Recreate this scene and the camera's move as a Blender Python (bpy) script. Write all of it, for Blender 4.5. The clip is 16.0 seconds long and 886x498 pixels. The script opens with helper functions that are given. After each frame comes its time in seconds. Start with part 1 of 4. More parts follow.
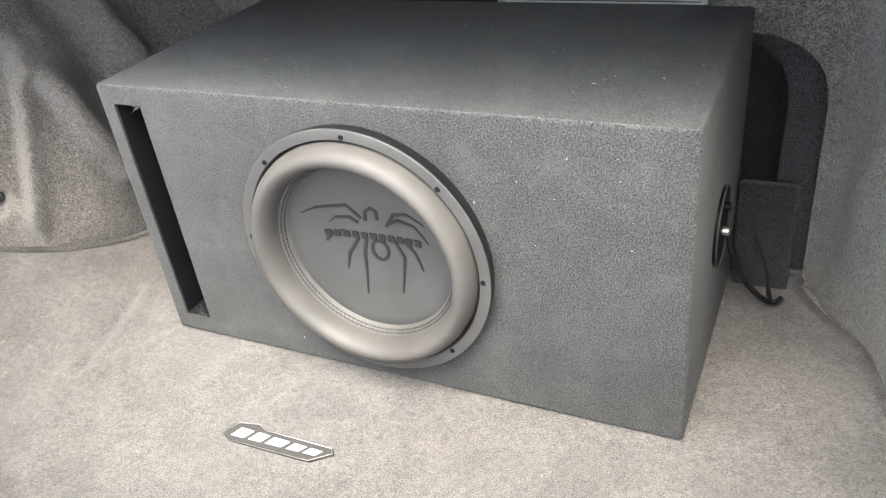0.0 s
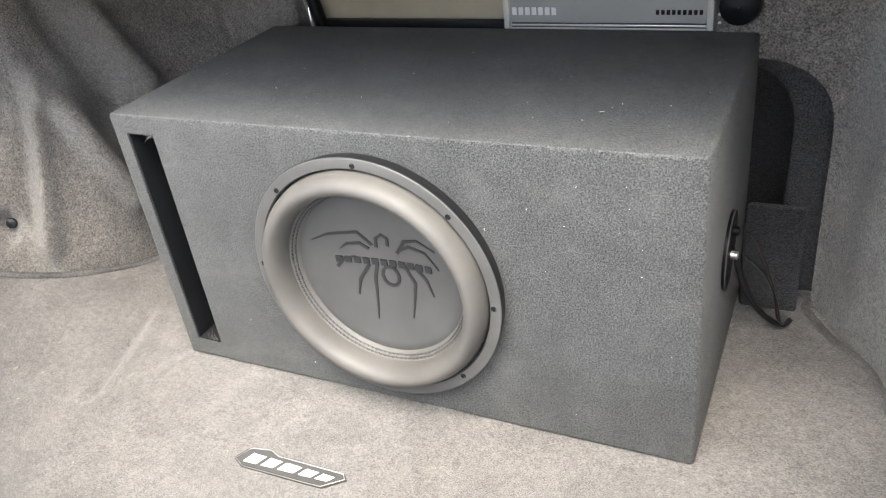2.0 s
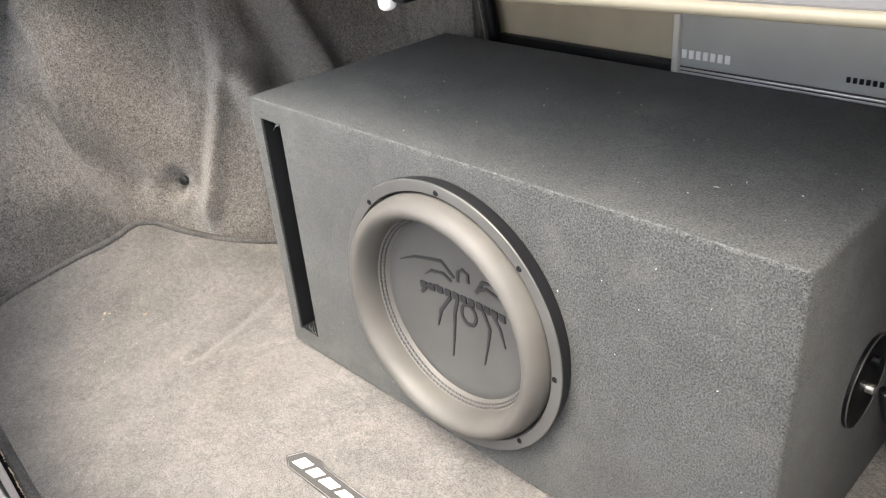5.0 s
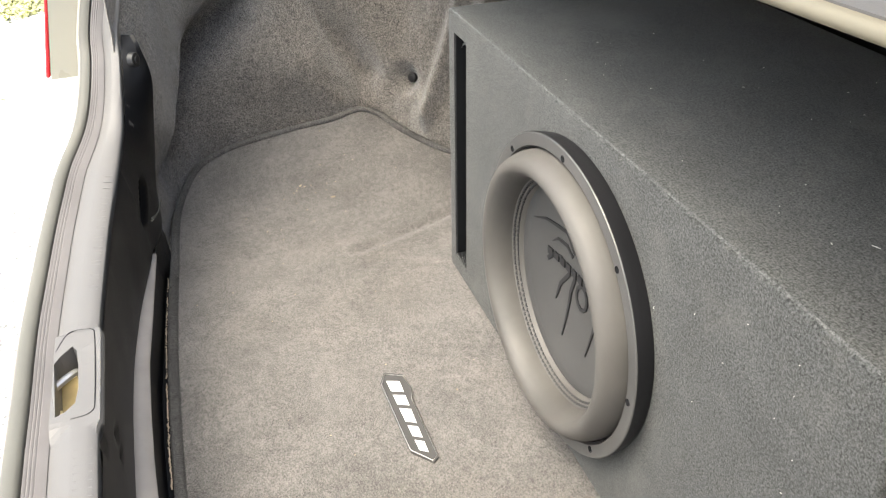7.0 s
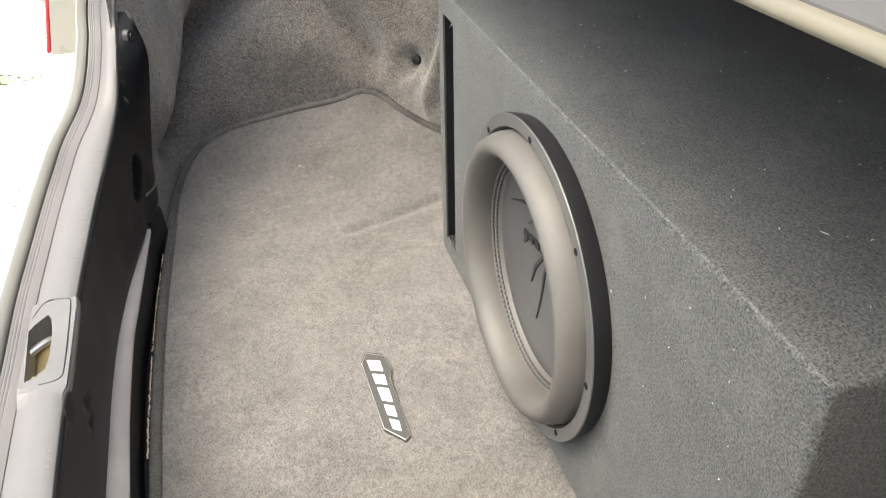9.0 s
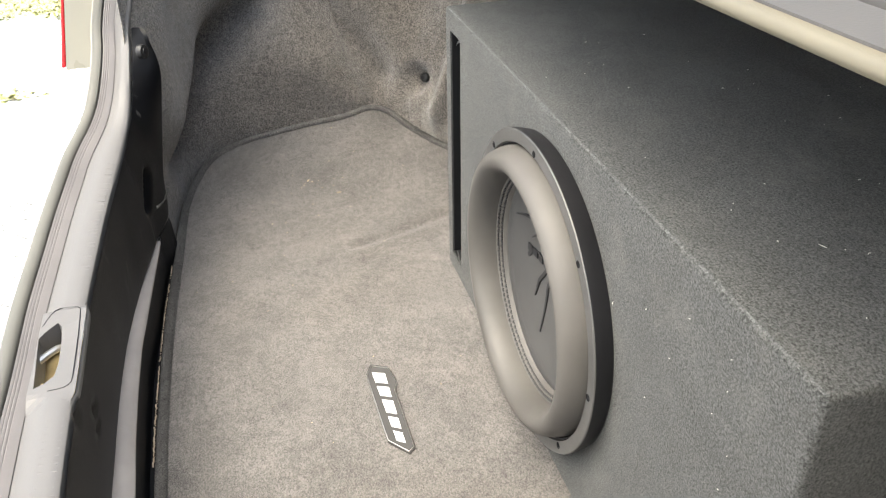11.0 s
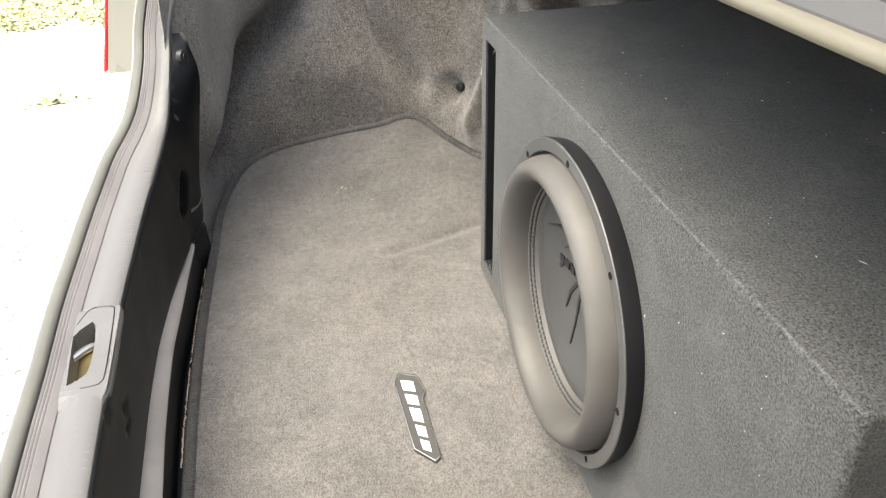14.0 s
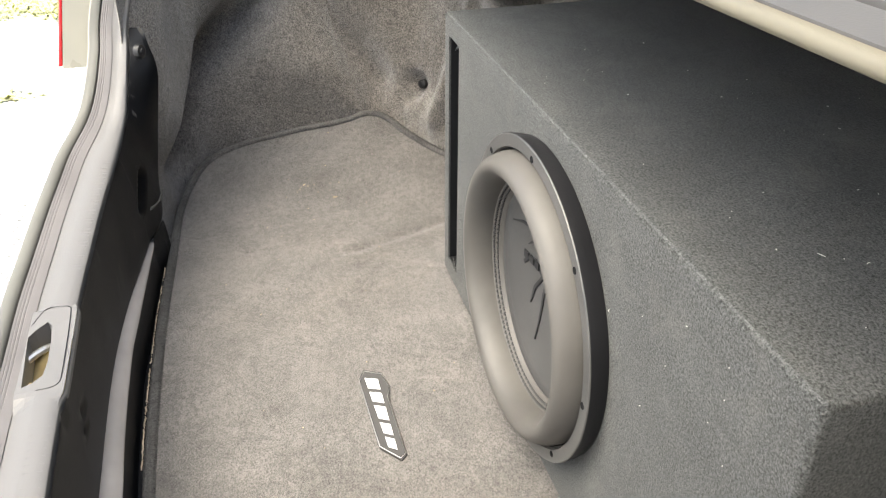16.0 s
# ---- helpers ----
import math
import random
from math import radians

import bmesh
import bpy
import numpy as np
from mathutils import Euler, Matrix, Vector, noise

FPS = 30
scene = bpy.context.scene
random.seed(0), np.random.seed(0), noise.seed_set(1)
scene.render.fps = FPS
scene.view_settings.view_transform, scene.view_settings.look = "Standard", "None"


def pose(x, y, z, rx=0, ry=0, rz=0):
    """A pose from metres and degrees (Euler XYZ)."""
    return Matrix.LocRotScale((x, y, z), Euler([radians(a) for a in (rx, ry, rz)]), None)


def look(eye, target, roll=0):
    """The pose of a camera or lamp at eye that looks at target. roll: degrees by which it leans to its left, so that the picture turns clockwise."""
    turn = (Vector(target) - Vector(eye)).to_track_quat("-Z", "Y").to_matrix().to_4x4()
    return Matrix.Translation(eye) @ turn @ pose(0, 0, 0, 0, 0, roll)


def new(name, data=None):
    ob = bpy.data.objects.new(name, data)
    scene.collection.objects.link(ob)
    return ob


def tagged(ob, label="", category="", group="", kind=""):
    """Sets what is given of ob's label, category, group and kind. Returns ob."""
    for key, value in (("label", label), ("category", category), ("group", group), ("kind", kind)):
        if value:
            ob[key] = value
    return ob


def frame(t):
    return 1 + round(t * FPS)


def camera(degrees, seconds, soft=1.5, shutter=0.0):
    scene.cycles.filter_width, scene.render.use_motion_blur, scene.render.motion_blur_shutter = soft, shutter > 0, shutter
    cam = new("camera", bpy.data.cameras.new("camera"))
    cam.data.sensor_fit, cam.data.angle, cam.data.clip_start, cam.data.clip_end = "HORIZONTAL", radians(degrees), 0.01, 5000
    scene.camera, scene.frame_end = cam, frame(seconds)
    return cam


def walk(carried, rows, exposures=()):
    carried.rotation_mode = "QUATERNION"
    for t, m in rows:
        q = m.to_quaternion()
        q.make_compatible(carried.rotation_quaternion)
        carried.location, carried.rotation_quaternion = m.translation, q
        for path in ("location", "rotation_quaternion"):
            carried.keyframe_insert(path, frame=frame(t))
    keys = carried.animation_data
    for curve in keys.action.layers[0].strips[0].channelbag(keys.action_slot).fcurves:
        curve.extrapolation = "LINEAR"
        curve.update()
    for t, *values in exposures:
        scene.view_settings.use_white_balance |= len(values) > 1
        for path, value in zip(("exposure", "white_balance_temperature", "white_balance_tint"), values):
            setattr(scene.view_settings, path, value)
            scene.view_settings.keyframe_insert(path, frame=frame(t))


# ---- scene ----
cam = camera(57.76, 16.0, soft=1.2)
walk(cam, [
    (0, look((0.8039, -0.6471, 0.6705), (0.3954, 0.0942, 0.1381), -7.57)),
    (0.5, look((0.8000, -0.6421, 0.6784), (0.3959, 0.1035, 0.1486), -7.54)),
    (1, look((0.7930, -0.6417, 0.6796), (0.3917, 0.1089, 0.1547), -7.84)),
    (1.5, look((0.7987, -0.6420, 0.6840), (0.3903, 0.1085, 0.1645), -8.13)),
    (2, look((0.7999, -0.6492, 0.6848), (0.3834, 0.0999, 0.1696), -8.09)),
    (2.5, look((0.8030, -0.6495, 0.6813), (0.3802, 0.0970, 0.1675), -8.14)),
    (3, look((0.7946, -0.6561, 0.6652), (0.3758, 0.0929, 0.1517), -8.25)),
    (3.2, look((0.7916, -0.6597, 0.6693), (0.3742, 0.0871, 0.1516), -8.46)),
    (5.3, look((0.9028, -0.4581, 0.6664), (0.2080, 0.0790, 0.1881), -3.81)),
    (5.5, look((0.9107, -0.4340, 0.6746), (0.1911, 0.0563, 0.1830), -3.51)),
    (6, look((0.9003, -0.3876, 0.6890), (0.1590, 0.0200, 0.1557), -2.72)),
    (6.5, look((0.9050, -0.3273, 0.6759), (0.1429, 0.0149, 0.1263), -1.43)),
    (7, look((0.9108, -0.3116, 0.6585), (0.1190, -0.0511, 0.1060), -1.20)),
    (7.5, look((0.9198, -0.2889, 0.6538), (0.1260, -0.0506, 0.0943), -0.74)),
    (8, look((0.9263, -0.2726, 0.6533), (0.1383, -0.0367, 0.0847), -0.28)),
    (8.5, look((0.9294, -0.2623, 0.6533), (0.1371, -0.0394, 0.0854), -0.90)),
    (9, look((0.9328, -0.2573, 0.6512), (0.1368, -0.0378, 0.0871), -1.31)),
    (9.5, look((0.9386, -0.2569, 0.6523), (0.1339, -0.0359, 0.1012), -1.26)),
    (12, look((0.9445, -0.2571, 0.6510), (0.1330, -0.0482, 0.1052), -0.91)),
    (12.5, look((0.9435, -0.2552, 0.6511), (0.1324, -0.0550, 0.1016), -0.88)),
    (13, look((0.9443, -0.2558, 0.6531), (0.1300, -0.0752, 0.1014), -1.37)),
    (13.5, look((0.9466, -0.2531, 0.6529), (0.1229, -0.0808, 0.1127), -2.05)),
    (14, look((0.9433, -0.2560, 0.6480), (0.1157, -0.0792, 0.1152), -1.28)),
    (14.5, look((0.9423, -0.2572, 0.6478), (0.1198, -0.0676, 0.1116), -0.76)),
    (15, look((0.9429, -0.2555, 0.6449), (0.1216, -0.0544, 0.1112), -0.67)),
    (15.5, look((0.9416, -0.2572, 0.6449), (0.1234, -0.0454, 0.1103), -0.32)),
    (16, look((0.9418, -0.2571, 0.6448), (0.1263, -0.0359, 0.1100), 0.03)),
], exposures=[(0, 2.60, 6350, 3), (3.2, 2.60, 6350, 3), (5.3, 2.50, 6650, 4), (7.0, 2.22, 6700, 2), (16, 2.22, 6700, 2)])

# ---- light: an overcast bright day, the trunk open to the rear ----
world = bpy.data.worlds.new("sky")
scene.world = world
world.use_nodes = True
wn = world.node_tree.nodes
sky = wn.new("ShaderNodeTexSky")
sky.sky_type, sky.sun_disc = "NISHITA", False
sky.sun_elevation, sky.sun_rotation = radians(66), radians(166)
sky.air_density, sky.dust_density, sky.ozone_density = 0.6, 5.0, 0.6
world.node_tree.links.new(sky.outputs[0], wn["Background"].inputs[0])
wn["Background"].inputs[1].default_value = 0.15
SUN = bpy.data.lights.new("sun", "SUN")
SUN.energy, SUN.angle, SUN.color = 0.85, radians(80), (1.0, 0.95, 0.88)
sun = new("sun", SUN)
sun.matrix_world = look((0.295, -1.184, 2.741), (0.0, 0.0, 0.0))


# ---- materials ----
def shader(name, rough=0.5, metal=0.0, sheen=0.0, spec=0.5):
    m = bpy.data.materials.new(name)
    m.use_nodes = True
    b = m.node_tree.nodes["Principled BSDF"]
    b.inputs["Roughness"].default_value, b.inputs["Metallic"].default_value = rough, metal
    b.inputs["Sheen Weight"].default_value, b.inputs["Sheen Roughness"].default_value = sheen, 0.5
    b.inputs["Specular IOR Level"].default_value = spec
    return m, m.node_tree, b


def noise_node(nt, scale, detail=2.0, stretch=None, rough=0.5):
    tc = nt.nodes.new("ShaderNodeTexCoord")
    n = nt.nodes.new("ShaderNodeTexNoise")
    n.inputs["Scale"].default_value, n.inputs["Detail"].default_value, n.inputs["Roughness"].default_value = scale, detail, rough
    if stretch:
        mp = nt.nodes.new("ShaderNodeMapping")
        mp.inputs["Scale"].default_value = stretch
        nt.links.new(tc.outputs["Object"], mp.inputs[0])
        nt.links.new(mp.outputs[0], n.inputs["Vector"])
    else:
        nt.links.new(tc.outputs["Object"], n.inputs["Vector"])
    return n


def ramp(nt, src, lo, hi, a, b):
    r = nt.nodes.new("ShaderNodeValToRGB")
    r.color_ramp.elements[0].position, r.color_ramp.elements[1].position = a, b
    r.color_ramp.elements[0].color, r.color_ramp.elements[1].color = (*lo, 1), (*hi, 1)
    nt.links.new(src, r.inputs[0])
    return r


def mixed(nt, kind, fac, a, b):
    x = nt.nodes.new("ShaderNodeMix")
    x.data_type, x.blend_type = "RGBA", kind
    if isinstance(fac, float):
        x.inputs[0].default_value = fac
    else:
        nt.links.new(fac, x.inputs[0])
    nt.links.new(a, x.inputs[6])
    nt.links.new(b, x.inputs[7])
    return x.outputs[2]


def bumped(nt, b, src, strength, distance):
    k = nt.nodes.new("ShaderNodeBump")
    k.inputs["Strength"].default_value, k.inputs["Distance"].default_value = strength, distance
    nt.links.new(src, k.inputs["Height"])
    nt.links.new(k.outputs[0], b.inputs["Normal"])


def carpet(name, dark, light, grain=420.0, patch=9.0, sheen=0.25, relief=0.0025, stain=None, nap=None, mottle=0.2, speck=0.3, heather=0.76, dust=None):
    """Felted or cut-pile carpet: heathered fibres, single pale fibres, soft brushed patches, a rough nap."""
    m, nt, b = shader(name, 0.95, 0, sheen, 0.1)
    mean = [(d + l) / 2 for d, l in zip(dark, light)]
    fib = noise_node(nt, grain, 4.0, nap, 0.75)
    big = noise_node(nt, patch, 5.0, None, 0.65)
    mid = noise_node(nt, grain * 0.3, 3.0)
    col = ramp(nt, fib.outputs[0], [c * (1 - heather) for c in mean], [c * (0.9 + heather) for c in mean], 0.38, 0.62).outputs[0]
    shade = ramp(nt, big.outputs[0], (0.76,) * 3, (1.22,) * 3, 0.32, 0.70).outputs[0]
    col = mixed(nt, "MULTIPLY", 1.0, col, shade)
    shade2 = ramp(nt, mid.outputs[0], (1 - mottle,) * 3, (1 + mottle,) * 3, 0.3, 0.7).outputs[0]
    col = mixed(nt, "MULTIPLY", 1.0, col, shade2)
    if speck:
        sp = noise_node(nt, grain * 1.25, 2.0, (1.0, 1.3, 0.85), 0.6)
        fac = ramp(nt, sp.outputs[0], (0, 0, 0), (speck,) * 3, 0.58, 0.68).outputs[0]
        c = nt.nodes.new("ShaderNodeRGB")
        c.outputs[0].default_value = (*[min(0.8, 2.6 * v) for v in mean], 1)
        col = mixed(nt, "MIX", fac, col, c.outputs[0])
    if stain:
        st = noise_node(nt, 3.1, 3.0)
        fac = ramp(nt, st.outputs[0], (0, 0, 0), (0.4,) * 3, 0.52, 0.72).outputs[0]
        c = nt.nodes.new("ShaderNodeRGB")
        c.outputs[0].default_value = (*stain, 1)
        col = mixed(nt, "MULTIPLY", fac, col, c.outputs[0])
    if dust:
        du = noise_node(nt, 17.0, 6.0, None, 0.7)
        fac = ramp(nt, du.outputs[0], (0, 0, 0), (0.3,) * 3, 0.52, 0.80).outputs[0]
        c = nt.nodes.new("ShaderNodeRGB")
        c.outputs[0].default_value = (*dust, 1)
        col = mixed(nt, "MIX", fac, col, c.outputs[0])
    nt.links.new(col, b.inputs["Base Color"])
    add = nt.nodes.new("ShaderNodeMath")
    add.operation = "MULTIPLY_ADD"
    add.inputs[1].default_value = 0.12
    nt.links.new(mid.outputs[0], add.inputs[0])
    nt.links.new(fib.outputs[0], add.inputs[2])
    bumped(nt, b, add.outputs[0], 0.9, relief)
    return m


def plastic(name, colour, rough=0.45, vary=0.12, grain=700.0, relief=0.0003, metal=0.0, scuffs=0.0, spec=0.5):
    """Moulded plastic, rubber or paint with fine grain and uneven gloss."""
    m, nt, b = shader(name, rough, metal, 0, spec)
    n = noise_node(nt, 14.0, 4.0)
    lo, hi = tuple(c * (1 - vary) for c in colour), tuple(min(1, c * (1 + vary)) for c in colour)
    col = ramp(nt, n.outputs[0], lo, hi, 0.3, 0.7).outputs[0]
    if scuffs:
        s = noise_node(nt, 60.0, 5.0, (1.0, 1.0, 0.12), 0.7)
        fac = ramp(nt, s.outputs[0], (0, 0, 0), (scuffs,) * 3, 0.62, 0.75).outputs[0]
        c = nt.nodes.new("ShaderNodeRGB")
        c.outputs[0].default_value = (0.28, 0.27, 0.26, 1)
        col = mixed(nt, "MIX", fac, col, c.outputs[0])
    nt.links.new(col, b.inputs["Base Color"])
    rg = nt.nodes.new("ShaderNodeMapRange")
    rg.inputs[3].default_value, rg.inputs[4].default_value = rough * 0.8, min(1, rough * 1.2)
    nt.links.new(n.outputs[0], rg.inputs[0])
    nt.links.new(rg.outputs[0], b.inputs["Roughness"])
    g = noise_node(nt, grain, 2.0)
    bumped(nt, b, g.outputs[0], 0.5, relief)
    return m


BOX_FELT = carpet("charcoal box felt", (0.012, 0.0126, 0.0128), (0.118, 0.121, 0.1175), 540, 7, 0.12, 0.0013, mottle=0.12, speck=0.45, heather=0.68, dust=(0.17, 0.165, 0.15))
EDGE_FELT = carpet("pale felt edge", (0.026, 0.027, 0.027), (0.165, 0.169, 0.167), 600, 30, 0.15, 0.0012, heather=0.6)
MAT_PILE = carpet("grey brown mat pile", (0.054, 0.051, 0.047), (0.232, 0.216, 0.200), 430, 12, 0.2, 0.0030, (0.80, 0.74, 0.68), (1.0, 1.5, 1.0), 0.18, 0.2, 0.52)
LINER = carpet("grey trunk liner felt", (0.055, 0.0505, 0.0455), (0.275, 0.250, 0.221), 440, 10, 0.4, 0.0036, mottle=0.22, speck=0.5)
# liner felt made darker: the pocket's and gap's shade is put into the colour
SHADED_LINER = carpet("liner felt darkened for shade", (0.010, 0.010, 0.011), (0.046, 0.046, 0.049), 420, 8, 0.2, 0.004, mottle=0.12)
SHADED_POCKET = carpet("pocket edge felt darkened for shade", (0.022, 0.022, 0.023), (0.095, 0.095, 0.098), 440, 8, 0.2, 0.003, mottle=0.15)
BINDING = carpet("dark mat binding yarn", (0.06, 0.058, 0.055), (0.17, 0.163, 0.156), 900, 20, 0.1, 0.001, None, (3.0, 0.6, 1.0))
PORT_BLACK = plastic("black painted port board", (0.008, 0.0085, 0.0095), 0.85, 0.3, 300, 0.0006, 0.0, 0.0, 0.2)
RUBBER = plastic("grey black foam rubber surround", (0.098, 0.0915, 0.083), 0.5, 0.16, 1500, 0.0002, 0.0, 0.0, 0.4)
CONE = plastic("matt grey paper cone", (0.070, 0.069, 0.067), 0.33, 0.15, 900, 0.0003)
FLANGE = plastic("satin grey rubber trim ring", (0.085, 0.083, 0.080), 0.30, 0.15)
GASKET = plastic("black basket gasket", (0.013, 0.013, 0.0145), 0.45, 0.12, 700, 0.0003, 0.0, 0.0, 0.3)
BLACK = plastic("dark emblem plastic", (0.019, 0.019, 0.020), 0.5)
CLIP_BLACK = plastic("dark grey clip plastic", (0.009, 0.009, 0.0095), 0.5)
THREAD = plastic("dark stitching thread", (0.045, 0.044, 0.043), 0.8)
TRIM_BLACK = plastic("black grained trim plastic", (0.0045, 0.0048, 0.0058), 0.4, 0.25, 900, 0.0004, 0.0, 0.3, 0.12)
LEDGE_GREY = plastic("grey ledge plastic", (0.34, 0.31, 0.285), 0.5, 0.15, 900, 0.0003, 0.0, 0.2)
SCUFF = plastic("light grey sill plastic", (0.115, 0.111, 0.107), 0.5, 0.06, 1200, 0.0003)
SCUFF_PALE = plastic("pale grey hook plastic", (0.135, 0.132, 0.127), 0.35, 0.1)
PAINT = plastic("champagne body paint", (0.30, 0.285, 0.235), 0.28, 0.05, 2000, 0.00005)
# body paint darkened: shade under the open lid is put into the colour
SHADED_PAINT = plastic("champagne paint with shade in its colour", (0.132, 0.118, 0.084), 0.45, 0.06, 2000, 0.00005)
PAINT_DULL = plastic("champagne inner panel paint", (0.42, 0.36, 0.26), 0.4, 0.1)
SEAL = plastic("pale grey weatherstrip rubber", (0.098, 0.095, 0.082), 0.65)
SHELF_GREY = plastic("grey gutter rubber", (0.062, 0.059, 0.0565), 0.65, 0.1)
SILL_GREY = plastic("mauve grey sill rubber", (0.148, 0.138, 0.134), 0.6, 0.12)
BADGE_GREY = plastic("dark grey badge rubber", (0.050, 0.0475, 0.045), 0.6)
LAMP_RED = plastic("red tail lamp lens", (0.55, 0.012, 0.02), 0.15, 0.05)
WHITE = plastic("white badge letters", (0.75, 0.75, 0.74), 0.35, 0.04)
SILVER = plastic("silver amplifier end trim", (0.62, 0.60, 0.56), 0.35, 0.05, 1000, 0.0001, 0.3)
AMP_BODY = plastic("grey amplifier shell", (0.36, 0.36, 0.345), 0.45, 0.06, 1500, 0.0002, 0.15)
STEEL = plastic("zinc plated steel", (0.6, 0.58, 0.54), 0.3, 0.1, 300, 0.0002, 0.9)
BRASS = plastic("yellow zinc latch", (0.72, 0.56, 0.27), 0.4, 0.3, 300, 0.0002, 0.2)
WIRE_BLACK = plastic("black wire jacket", (0.012, 0.012, 0.013), 0.3)
WIRE_RED = plastic("dull red wire jacket", (0.020, 0.010, 0.009), 0.45)
WIRE_RED_BRIGHT = plastic("red wire jacket", (0.16, 0.04, 0.035), 0.4)
LINT = plastic("pale lint", (0.6, 0.585, 0.54), 0.9)
CRUMB = plastic("dry leaf crumbs", (0.40, 0.33, 0.22), 0.9, 0.4)
FRAY = plastic("frayed tan backing", (0.42, 0.33, 0.24), 0.9, 0.4)
CONCRETE = carpet("pale gravel drive", (0.50, 0.49, 0.47), (0.80, 0.79, 0.77), 60, 1.2, 0.0, 0.004)
GRASS = carpet("grass blades", (0.52, 0.54, 0.24), (0.70, 0.68, 0.40), 30, 2.0, 0.0, 0.004)


# ---- mesh helpers ----
def finish(name, bm, mat, smooth=True):
    bmesh.ops.recalc_face_normals(bm, faces=bm.faces)
    me = bpy.data.meshes.new(name)
    bm.to_mesh(me)
    bm.free()
    me.materials.append(mat)
    if smooth:
        me.polygons.foreach_set("use_smooth", [True] * len(me.polygons))
        me.set_sharp_from_angle(angle=radians(40))
    return new(name, me)


def thing(name, base, label, category, group="", kind=""):
    e = new(name)
    e.location = base
    e.empty_display_size = 0.05
    return tagged(e, label, category, group, kind)


def origin_of(ob):
    return ob.location.copy() if ob.parent is None else Vector((0, 0, 0))


def part(name, bm, mat, parent, label="", smooth=True):
    """One mesh object under a thing or part; its mesh is written in world metres."""
    ob = finish(name, bm, mat, smooth)
    ob.parent = parent
    ob.matrix_parent_inverse = Matrix.Translation(-origin_of(parent))
    return tagged(ob, label)


def solid(name, bm, mat, label, category, kind="structure", smooth=True):
    return tagged(finish(name, bm, mat, smooth), label, category, "", kind)


def block(lo, hi, bevel=0.0, segs=2, bm=None):
    bm = bm or bmesh.new()
    lo, hi = Vector(lo), Vector(hi)
    r = bmesh.ops.create_cube(bm, size=1.0, matrix=Matrix.Translation((lo + hi) / 2) @ Matrix.Diagonal((*(hi - lo), 1)))
    if bevel:
        es = list({e for v in r["verts"] for e in v.link_edges})
        bmesh.ops.bevel(bm, geom=es, offset=bevel, segments=segs, affect="EDGES", profile=0.5)
    return bm


def smooth_path(pts, n=8, closed=False):
    pts = [Vector(p) for p in pts]
    out, m = [], len(pts)
    for i in range(m if closed else m - 1):
        g = (lambda k: pts[k % m]) if closed else (lambda k: pts[min(max(k, 0), m - 1)])
        p0, p1, p2, p3 = g(i - 1), g(i), g(i + 1), g(i + 2)
        for k in range(n):
            t = k / n
            out.append(0.5 * ((2 * p1) + (p2 - p0) * t + (2 * p0 - 5 * p1 + 4 * p2 - p3) * t * t + (3 * p1 - p0 - 3 * p2 + p3) * t ** 3))
    if not closed:
        out.append(pts[-1])
    return out


def tube(pts, radius, segs=8, closed=False, bm=None, flat=1.0):
    """A round bar along points; radius may be a list (tapered)."""
    bm = bm or bmesh.new()
    n = len(pts)
    rings, up = [], Vector((0.12, 0.21, 1)).normalized()
    for i, p in enumerate(pts):
        a, b = (pts[i - 1], pts[(i + 1) % n]) if closed else (pts[max(i - 1, 0)], pts[min(i + 1, n - 1)])
        d = (b - a).normalized()
        s = d.cross(up).normalized()
        u = s.cross(d).normalized()
        r = radius[i] if isinstance(radius, (list, tuple)) else radius
        rings.append([bm.verts.new(p + r * (math.cos(k * 2 * math.pi / segs) * s + flat * math.sin(k * 2 * math.pi / segs) * u)) for k in range(segs)])
    for i in range(n if closed else n - 1):
        a, b = rings[i], rings[(i + 1) % n]
        for k in range(segs):
            bm.faces.new((a[k], a[(k + 1) % segs], b[(k + 1) % segs], b[k]))
    if not closed:
        bm.faces.new(rings[0][::-1])
        bm.faces.new(rings[-1])
    return bm


def lathe(profile, centre, segs=96, bm=None, cap=False):
    """Turn (radius, outward) pairs about an axis that points out of the box front, to -y."""
    bm = bm or bmesh.new()
    rings = []
    for r, o in profile:
        rings.append([bm.verts.new((centre[0] + r * math.cos(a), centre[1] - o, centre[2] + r * math.sin(a))) for a in (2 * math.pi * k / segs for k in range(segs))])
    for a, b in zip(rings, rings[1:]):
        for k in range(segs):
            bm.faces.new((a[k], a[(k + 1) % segs], b[(k + 1) % segs], b[k]))
    if cap:
        bm.faces.new(rings[-1])
    return bm


def sheet(rows, bm=None, thick=None):
    """Quads through rows of points; thick: a second skin that many metres along the given way, closed round the edge."""
    bm = bm or bmesh.new()
    v = [[bm.verts.new(p) for p in r] for r in rows]
    for a, b in zip(v, v[1:]):
        for k in range(len(a) - 1):
            bm.faces.new((a[k], a[k + 1], b[k + 1], b[k]))
    if thick is not None:
        w = [[bm.verts.new(Vector(p) + Vector(thick)) for p in r] for r in rows]
        for a, b in zip(w, w[1:]):
            for k in range(len(a) - 1):
                bm.faces.new((a[k], b[k], b[k + 1], a[k + 1]))
        edge = lambda g: g[0] + [r[-1] for r in g[1:]] + g[-1][-2::-1] + [r[0] for r in g[-2:0:-1]]
        e, h = edge(v), edge(w)
        for k in range(len(e)):
            j = (k + 1) % len(e)
            bm.faces.new((e[k], h[k], h[j], e[j]))
    return bm


